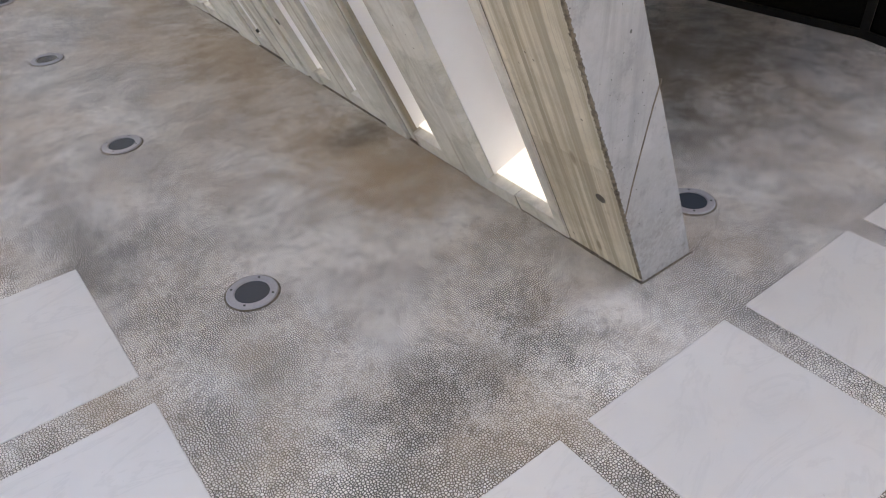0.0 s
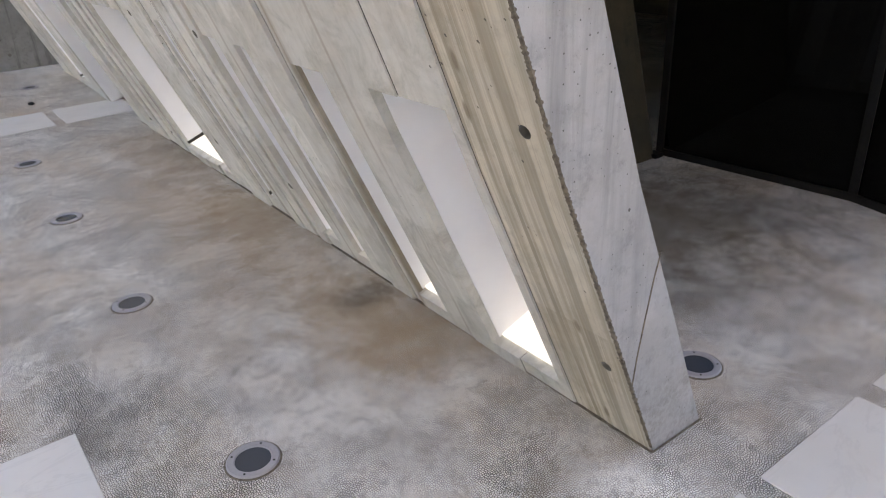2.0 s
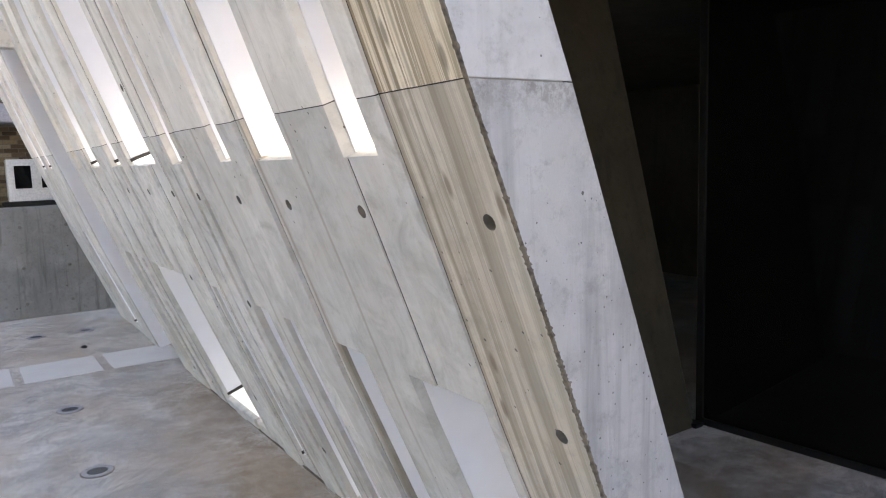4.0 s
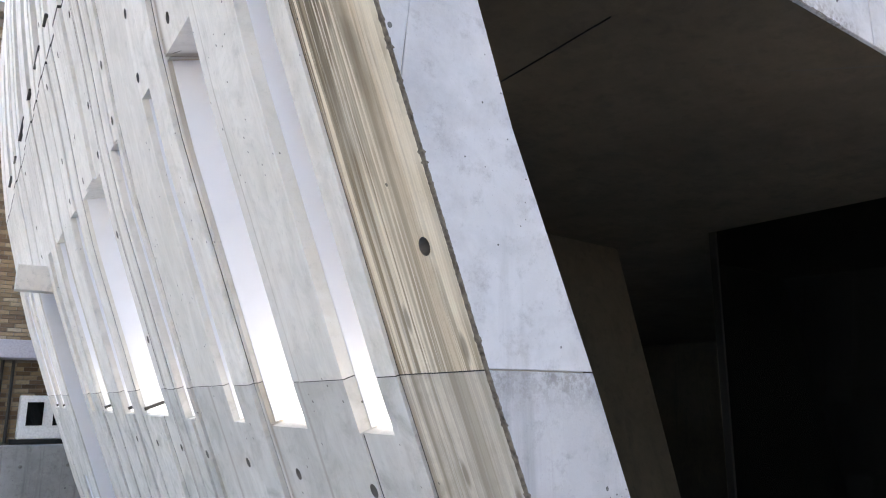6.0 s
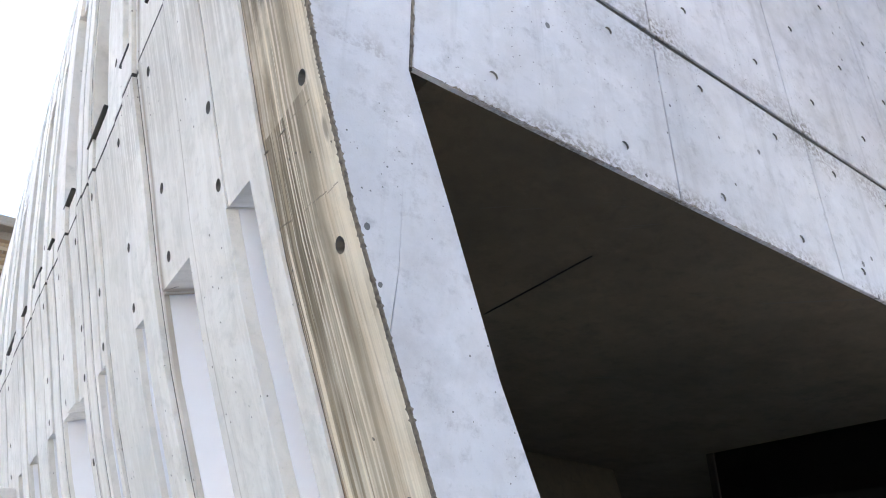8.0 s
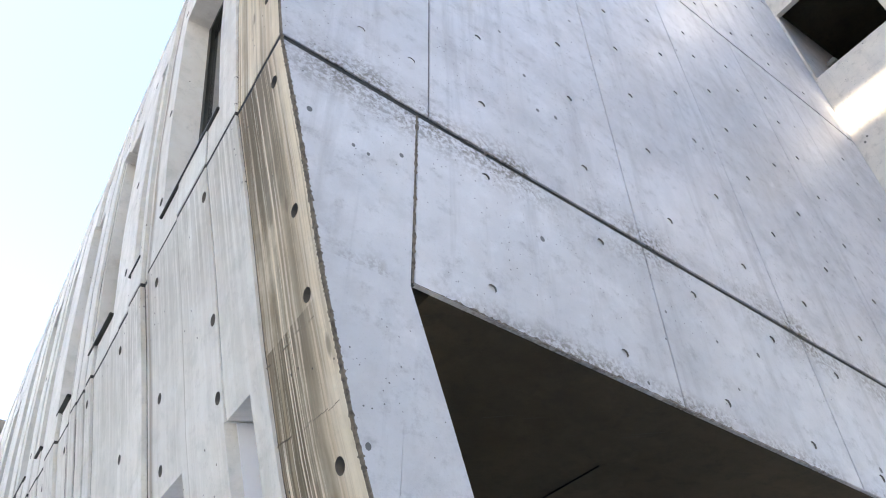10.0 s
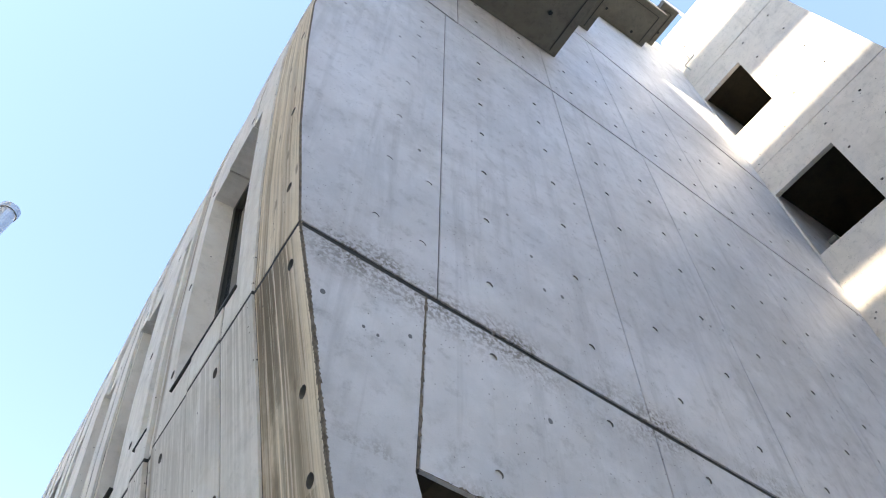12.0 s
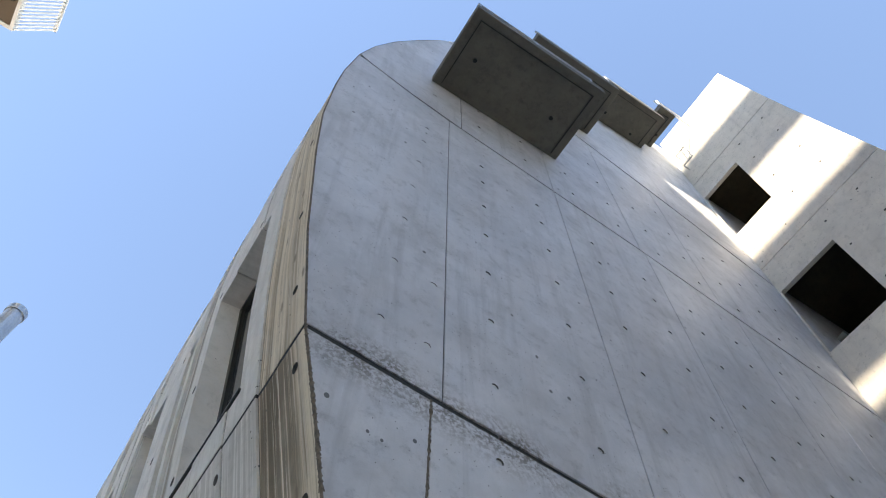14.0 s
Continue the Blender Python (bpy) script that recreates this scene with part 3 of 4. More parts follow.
JAMB = [(1.935, 0.0), (1.73, 0.48), (1.52, 0.965), (1.36, 1.40), (1.178, 1.90), (0.97, 2.41), (0.85, 2.78), (0.732, 3.13)]
JZ, JX = [p[1] for p in JAMB], [p[0] for p in JAMB]


def jamb(z):
    return float(np.interp(z, JZ, JX))


def edge_run(z0, z1, step=0.16):
    k = max(1, int((z1 - z0) / step))
    return [(skin(z0 + (z1 - z0) * i / k) + 0.0005, z0 + (z1 - z0) * i / k) for i in range(k + 1)]


def line_run(fn, x0, x1, off=0.0):
    k = max(1, int(abs(x1 - x0) / 0.3))
    return [(x0 + (x1 - x0) * i / k, fn(x0 + (x1 - x0) * i / k) + off) for i in range(k + 1)]


wall_south = tagged(new("wall_south"), "smooth grey cast concrete end wall with dark joints", "wall", kind="structure")
HOLE_COLS = [0.525, 0.715, 1.0, 1.46, 1.89, 2.30, 2.67, 3.04, 3.40, 3.78, 4.15]
HOLE_ROWS = [3.223, 3.674, 4.054, 4.491, 4.906, 5.321, 5.703, 6.084, 6.37, 7.25, 7.7, 8.2, 8.7]


def inside(poly, x, z):
    c = False
    for (x0, z0), (x1, z1) in zip(poly, poly[1:] + poly[:1]):
        if (z0 > z) != (z1 > z) and x < (x1 - x0) * (z - z0) / (z1 - z0) + x0:
            c = not c
    return c


def face_panel(poly, bevel=0.002, deep=0.22, mat=M_FACE):
    ob = part("face_panel", prism_bm(poly, YF, YF + deep, bevel=bevel), mat, wall_south)
    holes = []
    for x in HOLE_COLS:
        for z in HOLE_ROWS:
            if (x < 0.9 and z < 3.84) or (0.6 < x < 0.9 and z > 4.6):
                continue
            z -= (x - 1) * (0.094 + 0.037 * (z - 4.05))
            lean = max(0.0, 1.3 - x) * 0.05 * (z - 4.05)
            if all(inside(poly, x + lean + dx, z + dz) for dx in (-0.03, 0.03) for dz in (-0.03, 0.03)):
                holes.append(((x + lean, YF, z), (0, 1, 0), 0.0145, min(0.0065, deep - 0.002)))
    drill(ob, holes, M_FACE)
    return ob


G = 0.0024
pillar = [(x, z) for x, z in edge_run(0.0, 1.929)] + [(jamb(1.929), 1.929)] + [p for p in JAMB[::-1] if p[1] < 1.9]
face_panel(pillar, 0.0015, 0.005, M_FACE_FOOT)
face_panel(edge_run(1.9315, 2.452) + [(0.7262, 2.6), (0.7325, 3.0), (0.7335, 3.13)] + [p for p in JAMB[::-1] if 1.95 < p[1] < 3.1] + [(jamb(1.9315), 1.9315)], 0.0015, 0.005)
face_panel(edge_run(2.458, 3.834) + [(0.742, joint_1(0.742) - 0.017), (0.736, 3.13), (0.725, 2.6)], 0.002, 0.005)
xs = [0.745, 1.675, 2.51, 3.35, 4.6]
for a, b in zip(xs, xs[1:]):
    face_panel(line_run(soffit_z, a + G, b - G) + line_run(joint_1, b - G, a + G, -0.017), deep=0.014)
xs = [0.785, 1.675, 2.475, 3.265, 3.81, 4.6]
face_panel(edge_run(3.858, 7.15) + line_run(joint_2, 0.1, 0.785 - G, -0.022) + [(0.785 - G, joint_1(0.785) + 0.01)] + [(0.5, joint_1(0.5) + 0.01)], 0.002, 0.005)
for a, b in zip(xs, xs[1:]):
    face_panel(line_run(joint_1, a + G, b - G, 0.01) + line_run(joint_2, b - G, a + G, -0.022))
face_panel(edge_run(7.21, 9.5) + [(0.72, 9.76), (0.885, joint_3(0.885) - 0.006)] + [(0.885, joint_2(0.885) + 0.006)] + line_run(joint_2, 0.85, 0.1, 0.006), 0.002, 0.005)
xs = [0.89, 1.675, 2.445, 3.17, 4.6]
for a, b in zip(xs, xs[1:]):
    face_panel(line_run(joint_2, a + G, b - G, 0.006) + line_run(joint_3, b - G, a + G, -0.025))
face_panel([(0.75, 9.83)] + line_run(joint_3, 0.97, 4.6, 0.025) + line_run(crest, 4.6, 0.97))
# backing behind the joints
part("backing", prism_bm(line_run(lambda x: soffit_z(x) + 0.21, 1.0, 4.6) + line_run(lambda x: crest(x) - 0.3, 4.6, 1.2), YF + 0.0075, YF + 0.2), M_SEAL, wall_south)
part("backing", prism_bm([(skin(z) + 0.11, z) for z in (0.02, 1.0, 1.91, 2.7, 3.45, 3.85, 4.43, 5.15, 5.65, 6.2, 7.19, 8.24, 9.3)] + [(1.0, 9.3), (1.0, 3.35), (0.74, 3.35), (0.70, 3.1)]
                         + [(jamb(z) - 0.06, z) for z in (2.78, 1.9, 0.965, 0.02)], YF + 0.0075, YF + 0.2), M_SEAL, wall_south)
part("backing", prism_bm([(x + 0.004, z) for x, z in edge_run(2.47, 9.4)] + [(0.8, 9.4), (0.8, 3.2), (0.73, 3.1), (0.715, 2.6)], YF + 0.0052, YF + 0.0062), M_SEAL, wall_south)
# rough dark joint along the corner
erode = random.Random(11)
bm = bmesh.new()
z = 0.02
last = None
while z < 9.6:
    wide, deep = erode.uniform(0.0, 0.008) * (1 if erode.random() < 0.4 + 0.35 * math.sin(z * 2.3) else 0.25) * (1.0 if z < 3.84 else 0.4), erode.uniform(0.0, 0.002)
    row = [bm.verts.new((skin(z) + 0.012 + 0.006, YF - 0.0015, z)), bm.verts.new((skin(z) - 0.0015 - deep * 0.5, YF - 0.002, z)),
           bm.verts.new((skin(z) - 0.0052, YF + 0.003 + wide * 0.3, z)), bm.verts.new((skin(z) - 0.0045, YF + 0.0055 + wide * 0.8, z)), bm.verts.new((skin(z) + 0.03, YF + 0.03, z))]
    row[0].co.x = skin(z) + 0.0008 + wide * 0.75
    if last:
        for i in range(4):
            bm.faces.new((last[i], last[i + 1], row[i + 1], row[i]))
    last = row
    z += erode.uniform(0.002, 0.006)
part("eroded_joint", bm, M_ERODED, wall_south, "rough dark eroded joint at the corner")
# crumbled lower edge over the entrance and rough seam above its corner
bm = bmesh.new()
last = None
x = 0.735
while x < 2.3:
    wide = erode.uniform(0.0, 0.010) * (1 if erode.random() < 0.35 + 0.3 * math.sin(x * 9) else 0.1) * (1 - 0.4 * x / 2.3)
    row = [bm.verts.new((x, YF - 0.0018, soffit_z(x) - 0.0015)), bm.verts.new((x, YF - 0.0015, soffit_z(x) + 0.001 + wide)), bm.verts.new((x, YF + 0.01, soffit_z(x) + 0.004 + wide))]
    if last:
        for i in range(2):
            bm.faces.new((last[i], last[i + 1], row[i + 1], row[i]))
    last = row
    x += erode.uniform(0.004, 0.014)
part("crumbled_edge", bm, M_ERODED, wall_south, "crumbled dark lower edge over the entrance")
bm = bmesh.new()
last = None
z = soffit_z(0.74)
while z < 3.80:
    wide = erode.uniform(0.001, 0.007) * (1 if erode.random() < 0.5 else 0.2)
    row = [bm.verts.new((0.739 - wide * 0.5, YF - 0.001, z)), bm.verts.new((0.7435 + wide, YF - 0.001, z))]
    if last:
        bm.faces.new((last[0], last[1], row[1], row[0]))
    last = row
    z += erode.uniform(0.005, 0.014)
part("rough_seam", bm, M_ERODED, wall_south)
scratch = bmesh.new()
pts = [(1.632, 0.735), (1.612, 0.66), (1.588, 0.54), (1.566, 0.42), (1.552, 0.31)]
for (xa, za), (xb, zb) in zip(pts, pts[1:]):
    prism_bm([(xa - 0.0025, za), (xa + 0.0025, za), (xb + 0.0025, zb), (xb - 0.0025, zb)], YF - 0.0015, YF + 0.004, scratch)
part("old_board_line", scratch, M_ERODED, wall_south)
# roof slab closing the top
roof = tagged(part("roof", prism_bm([(0.9, 9.9)] + line_run(crest, 1.0, 4.6, -0.05) + line_run(crest, 4.6, 1.0, -0.25), YF + 0.225, WALL_END), M_FACE), "curved concrete roof slab", "roof", kind="structure")

# ---------------------------------------------------------------- dark entrance hall
HB = 3.0                       # back wall at the floor
# Hall walls and ceiling take their darkness from the colour.
wall_hall = tagged(part("wall_hall_back", prism_bm([(1.96, 0), (3.96, 0), (3.96, 3.06), (1.3, 3.06), (1.5, 1.5)], 0, 0.2), M_HALL_SHADE), "concrete hall wall with its shade darkened into the colour", "wall", kind="structure")
for v in wall_hall.data.vertices:
    v.co.y += HB + 0.26 * v.co.z
ceiling_hall = tagged(part("ceiling_hall", prism_bm(line_run(soffit_z, 0.8, 9.0) + line_run(soffit_z, 9.0, 0.8, 0.2), YF + 0.016, 9.0), M_HALL_SHADE), "concrete hall ceiling with shade in its colour and a fine joint", "ceiling", kind="structure")
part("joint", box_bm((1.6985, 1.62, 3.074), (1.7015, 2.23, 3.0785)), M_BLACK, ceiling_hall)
wall_hall_side = tagged(part("wall_hall_side", box_bm((8.8, YF + 0.25, 0), (9.0, 9.0, 3.0)), M_HALL_SHADE), "concrete wall deep inside the hall with shade in its colour", "wall", kind="structure")
wall_hall_end = tagged(part("wall_hall_end", box_bm((3.96, 8.8, 0), (8.8, 9.0, 3.0)), M_HALL_SHADE), "concrete wall deep inside the hall with shade in its colour", "wall", kind="structure")
wall_east = tagged(part("wall_east", box_bm((4.62, YF, 0), (9.0, YF + 0.22, 12.3)), M_FACE), "smooth concrete wall beside the entrance", "wall", kind="structure")
glazing = tagged(new("glazed_screen"), "opaque dark glass screen in a black metal frame", "glass screen")
GA, GB = Vector((4.06, 3.02, 0)), Vector((4.15, 1.79, 0))
GC = Vector((4.02, 1.26, 0))


def slab_between(a, b, z0, z1, t):
    d = (b - a).normalized()
    n = Vector((-d.y, d.x, 0)) * t / 2
    bm = bmesh.new()
    lo = [bm.verts.new(Vector((p.x, p.y, z0))) for p in (a + n, b + n, b - n, a - n)]
    hi = [bm.verts.new(Vector((p.x, p.y, z1))) for p in (a + n, b + n, b - n, a - n)]
    bm.faces.new(lo[::-1])
    bm.faces.new(hi)
    for i in range(4):
        bm.faces.new((lo[i], lo[(i + 1) % 4], hi[(i + 1) % 4], hi[i]))
    return bm


for p, q in ((GA, GB), (GB, GC)):
    part("pane", slab_between(p, q, 0.045, 2.95, 0.012), M_GLASS, glazing)
    part("bottom_rail", slab_between(p, q, 0.0, 0.045, 0.045), M_BLACK, glazing)
for p in (GA, GB, GC):
    part("post", box_bm((p.x - 0.025, p.y - 0.025, 0.0), (p.x + 0.025, p.y + 0.025, 2.95), 0.004), M_BLACK, glazing)
part("floor_hinge", box_bm((GA.x - 0.12, GA.y - 0.05, 0.0), (GA.x - 0.04, GA.y + 0.03, 0.03), 0.006), M_BLACK, glazing)

# ---------------------------------------------------------------- upper projecting boxes
def balcony(x0, x1, y0, z0, h):
    thing = tagged(new("concrete_balcony"), "box-shaped concrete balcony projecting from the end wall", "balcony", "balconies")
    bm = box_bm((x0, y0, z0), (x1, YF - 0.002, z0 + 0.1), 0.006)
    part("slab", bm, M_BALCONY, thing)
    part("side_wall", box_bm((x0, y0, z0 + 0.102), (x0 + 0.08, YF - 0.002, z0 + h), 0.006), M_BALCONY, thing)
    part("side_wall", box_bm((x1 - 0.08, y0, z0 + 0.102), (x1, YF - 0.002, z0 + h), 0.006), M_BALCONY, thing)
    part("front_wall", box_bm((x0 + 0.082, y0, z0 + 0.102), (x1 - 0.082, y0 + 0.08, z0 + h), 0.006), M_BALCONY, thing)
    for c, d in (((x0 + 0.07, y0 + 0.07, z0 - 0.012), (x1 - 0.07, y0 + 0.078, z0 - 0.001)), ((x0 + 0.07, y0 + 0.08, z0 - 0.012), (x0 + 0.078, YF - 0.03, z0 - 0.001)),
                 ((x1 - 0.078, y0 + 0.08, z0 - 0.012), (x1 - 0.07, YF - 0.03, z0 - 0.001))):
        part("drip_groove", box_bm(c, d), M_SILL, thing)
    for px_, py_ in ((x0 + 0.2, y0 + 0.35), (x1 - 0.25, y0 + 0.4)):
        part("drain", tube_bm((px_, py_, z0 - 0.012), (px_, py_, z0 - 0.001), 0.018), M_BLACK, thing)
    # handrail
    for px_ in (x0 + 0.05, (x0 + x1) / 2, x1 - 0.05):
        part("rail_post", tube_bm((px_, y0 + 0.03, z0 + h + 0.001), (px_, y0 + 0.03, z0 + h + 0.3), 0.012), M_GALV, thing)
    part("handrail", tube_bm((x0 + 0.03, y0 + 0.03, z0 + h + 0.3), (x1 - 0.03, y0 + 0.03, z0 + h + 0.3), 0.014), M_GALV, thing)
    return thing


balcony(0.61, 1.83, 0.55, 7.72, 0.14)
balcony(1.49, 2.57, 0.64, 9.71, 0.14)
balcony(2.86, 3.76, 0.74, 11.17, 0.14)
balcony(3.86, 4.12, 0.68, 11.8, 0.13)

# ---------------------------------------------------------------- tower wing
tower = tagged(new("tower_wing"), "sunlit tall concrete wing with square openings", "building")
TX = 4.6
tw = [(0.635, 1.205, 9.42, 10.55), (0.53, 1.205, 7.12, 8.15)]


def front_y(z):
    return float(np.interp(z, [4.0, 8.5, 10.18, 12.75], [-0.7, -0.36, -0.23, -0.08]))


def tower_panel(z0, z1, holes):
    hy0, hy1 = holes[0][0], holes[0][1]
    zs = sorted({z0, z1} | {v for h in holes for v in h[2:4]})
    bm, pool = bmesh.new(), {}
    cols = [None, hy0, hy1, YF]
    solid = {(i, j): not (i == 1 and any(h[2] < (zs[j] + zs[j + 1]) / 2 < h[3] for h in holes)) for i in range(3) for j in range(len(zs) - 1)}

    def vert(i, j, inner):
        if (i, j, inner) not in pool:
            pool[i, j, inner] = bm.verts.new((TX + 0.05 * inner, front_y(zs[j]) if cols[i] is None else cols[i], zs[j]))
        return pool[i, j, inner]
    for (i, j), on in solid.items():
        if not on:
            continue
        bm.faces.new([vert(i, j, 0), vert(i + 1, j, 0), vert(i + 1, j + 1, 0), vert(i, j + 1, 0)])
        bm.faces.new([vert(i, j, 1), vert(i, j + 1, 1), vert(i + 1, j + 1, 1), vert(i + 1, j, 1)])
        for di, dj, p, q in ((-1, 0, (i, j), (i, j + 1)), (1, 0, (i + 1, j + 1), (i + 1, j)), (0, -1, (i + 1, j), (i, j)), (0, 1, (i, j + 1), (i + 1, j + 1))):
            if not solid.get((i + di, j + dj), False):
                bm.faces.new([vert(*p, 0), vert(*q, 0), vert(*q, 1), vert(*p, 1)])
    ob = part("wall_panel", bm, M_TOWER, tower)
    drill(ob, [((TX, y, z), (1, 0, 0), 0.014, 0.03) for y in (0.05, 0.45) for z in (z1 - 0.2, z1 - 0.7, z1 - 1.3, z1 - 1.8)])
    return ob


tower_panel(4.0, 8.622, tw[1:])
tower_panel(8.634, 10.99, tw[:1])
bm = bmesh.new()
cap = [(-0.18, 11.002), (YF, 11.002), (YF, 12.75), (-0.08, 12.75)]
v0 = [bm.verts.new((TX, y, z)) for y, z in cap]
v1 = [bm.verts.new((TX + 0.5, y, z)) for y, z in cap]
bm.faces.new(v0)
bm.faces.new(v1[::-1])
for i in range(4):
    bm.faces.new((v0[i], v0[(i + 1) % 4], v1[(i + 1) % 4], v1[i]))
part("wall_panel", bm, M_TOWER, tower)
# Recess surfaces reuse the hall colour, darkened for shade.
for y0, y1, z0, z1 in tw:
    part("recess_back", box_bm((TX + 2.4, y0 - 0.3, z0 - 0.2), (TX + 2.5, y1 + 0.1, z1 + 0.2)), M_HALL_SHADE, tower)
    part("recess_side", box_bm((TX + 0.052, y0 - 0.35, z0 - 0.2), (TX + 2.398, y0 - 0.3, z1 + 0.2)), M_HALL_SHADE, tower)
    part("recess_side", box_bm((TX + 0.052, y1 + 0.06, z0 - 0.2), (TX + 2.398, y1 + 0.1, z1 + 0.2)), M_HALL_SHADE, tower)
    part("recess_floor", box_bm((TX + 0.052, y0 - 0.298, z0 - 0.25), (TX + 2.398, y1 + 0.058, z0 - 0.2)), M_HALL_SHADE, tower)
    part("recess_ceiling", box_bm((TX + 0.052, y0 - 0.298, z1 + 0.2), (TX + 2.398, y1 + 0.058, z1 + 0.25)), M_HALL_SHADE, tower)
part("end_wall", box_bm((TX + 2.6, -0.05, 4.0), (TX + 3.5, YF - 0.002, 11.6)), M_TOWER, tower)
part("roof", box_bm((TX + 0.5, -0.05, 11.3), (TX + 2.6, YF - 0.002, 11.5)), M_TOWER, tower)

rail = tagged(new("guard_rail"), "thin galvanised guard rail beside the roof balcony", "guard rail")
for a, b in (((4.08, 0.72, 11.932), (4.08, 0.72, 12.68)), ((4.08, 0.72, 12.68), (4.598, 0.72, 12.70)), ((4.08, 0.72, 12.3), (4.598, 0.72, 12.3))):
    part("rail_bar", tube_bm(a, b, 0.010, 8), M_GALV, rail)
rung = tagged(new("wall_rung"), "bent galvanised step iron on the tower wall", "step iron")
for a, b in (((4.5, 1.12, 11.8), (4.5, 0.95, 11.8)), ((4.5, 0.95, 11.8), (4.5, 0.95, 11.4)), ((4.5, 1.12, 11.4), (4.5, 0.95, 11.4)),
             ((4.5, 1.12, 11.8), (4.606, 1.12, 11.8)), ((4.5, 1.12, 11.4), (4.606, 1.12, 11.4))):
    part("bar", tube_bm(a, b, 0.009, 8), M_GALV, rung)
fitting = tagged(new("wall_light"), "small dark floodlight on the sill of a tower opening", "floodlight")
part("foot", box_bm((TX + 0.01, 1.02, 7.121), (TX + 0.04, 1.07, 7.13), 0.003), M_SILL, fitting)
part("housing", box_bm((TX - 0.01, 1.005, 7.131), (TX + 0.05, 1.085, 7.19), 0.01), M_BALCONY, fitting)

# ---------------------------------------------------------------- upper windows in the screen wall
def upper_window(a, b, z0, z1, number):
    w = tagged(new("window_%d" % number), "recessed window with dark frame in a concrete slot", "window", kind="structure")
    x = lambda z: skin(z) + 0.10
    for y0, y1 in ((a + 0.002, a + 0.04), (b - 0.04, b - 0.002)):
        bm = box_bm((0, y0, z0 + 0.002), (0.05, y1, z1 - 0.002))
        for v in bm.verts:
            v.co.x += x(v.co.z)
        part("window_frame", bm, M_SILL, w)
    for zz in (z0 + 0.002, z1 - 0.042):
        bm = box_bm((0, a + 0.041, zz), (0.05, b - 0.041, zz + 0.04))
        for v in bm.verts:
            v.co.x += x(v.co.z)
        part("window_frame", bm, M_SILL, w)
    bm = box_bm((0.02, a + 0.041, z0 + 0.043), (0.028, b - 0.041, z1 - 0.043))
    for v in bm.verts:
        v.co.x += x(v.co.z)
    part("pane", bm, M_PANE, w)
    part("window_sill", box_bm((skin(z0) - 0.018, a - 0.01, z0 - 0.016), (skin(z0) + 0.16, b + 0.01, z0 - 0.002), 0.004), M_SILL, w)


number = 1
for a, b in HIGH:
    upper_window(a, b, 4.02, 5.3, number)
    number += 1
for a, b in TOP:
    upper_window(a, b, 7.32, 8.5, number)
    number += 1

# ---------------------------------------------------------------- passage end and door hood
hood = tagged(part("door_hood", box_bm((0.34, 6.60, 2.72), (0.9, 6.74, 2.92), 0.006), M_TOWER), "grey concrete beam over a side doorway", "beam")
end_lining = tagged(part("end_lining", leaning_slab(0.0, THICK, 7.60, 7.616, 0.0, 2.9, 14), M_LINING), "smooth pale lining on the doorway side", "wall lining")
wall_inner = tagged(part("wall_inner", prism_bm([(skin(z) + 1.0, z) for z in (0, 1, 2, 3.0)] + [(skin(z) + 1.15, z) for z in (3.0, 2, 1, 0)], 4.5, 9.6), M_LINING), "pale smooth inner wall behind the slots", "wall", kind="structure")
jamb_bm = prism_bm([(skin(z) + THICK + 0.002, z) for z in (0, 1, 2, 3.0)] + [(skin(z) + 0.995, z) for z in (3.0, 2, 1, 0)], 7.63, 7.75)
door_jamb = tagged(part("door_jamb", jamb_bm, M_LINING), "pale smooth side of the doorway", "door jamb", kind="structure")

# ---------------------------------------------------------------- far end: low wall, brick house
wall_low = tagged(part("wall_low", box_bm((-6.0, 10.2, 0), (3.0, 10.42, 1.36), 0.008), M_LOW), "low stained concrete boundary wall", "wall", kind="structure")
drill(wall_low, [((x, 10.2, z), (0, 1, 0), 0.02, 0.04) for x in (0.2, 0.75, 1.25) for z in (0.18, 0.62, 1.12)])
house = tagged(new("brick_house"), "tan brick house behind the boundary wall", "house")
part("wall", box_bm((-7.0, 10.82, 0), (3.0, 14.0, 6.9)), M_MORTAR, house)
part("roof_edge", box_bm((-7.2, 10.6, 6.9), (3.0, 14.2, 7.05), 0.02), M_MORTAR, house)
part("canopy", box_bm((-2.0, 10.3, 2.38), (1.6, 10.8, 2.6), 0.01), M_LILAC, house)
meter = tagged(new("meter_cabinet"), "white steel meter cabinet with two dark windows", "meter cabinet")
part("body", box_bm((0.69, 10.5, 1.42), (1.32, 10.78, 1.94), 0.01), M_WHITEBOX, meter)
part("window", box_bm((0.77, 10.488, 1.58), (0.95, 10.498, 1.86), 0.003), M_GLASS, meter)
part("window", box_bm((1.06, 10.488, 1.58), (1.24, 10.498, 1.86), 0.003), M_GLASS, meter)
part("plinth", box_bm((0.62, 10.46, 1.364), (1.4, 10.8, 1.415), 0.004), M_BLACK, meter)
pipe = tagged(new("drain_pipes"), "dark pipes on the brick house", "pipe")
for px_ in (0.46, 0.58):
    part("pipe", tube_bm((px_, 10.7, 1.37), (px_, 10.7, 2.37), 0.02), M_BLACK, pipe)

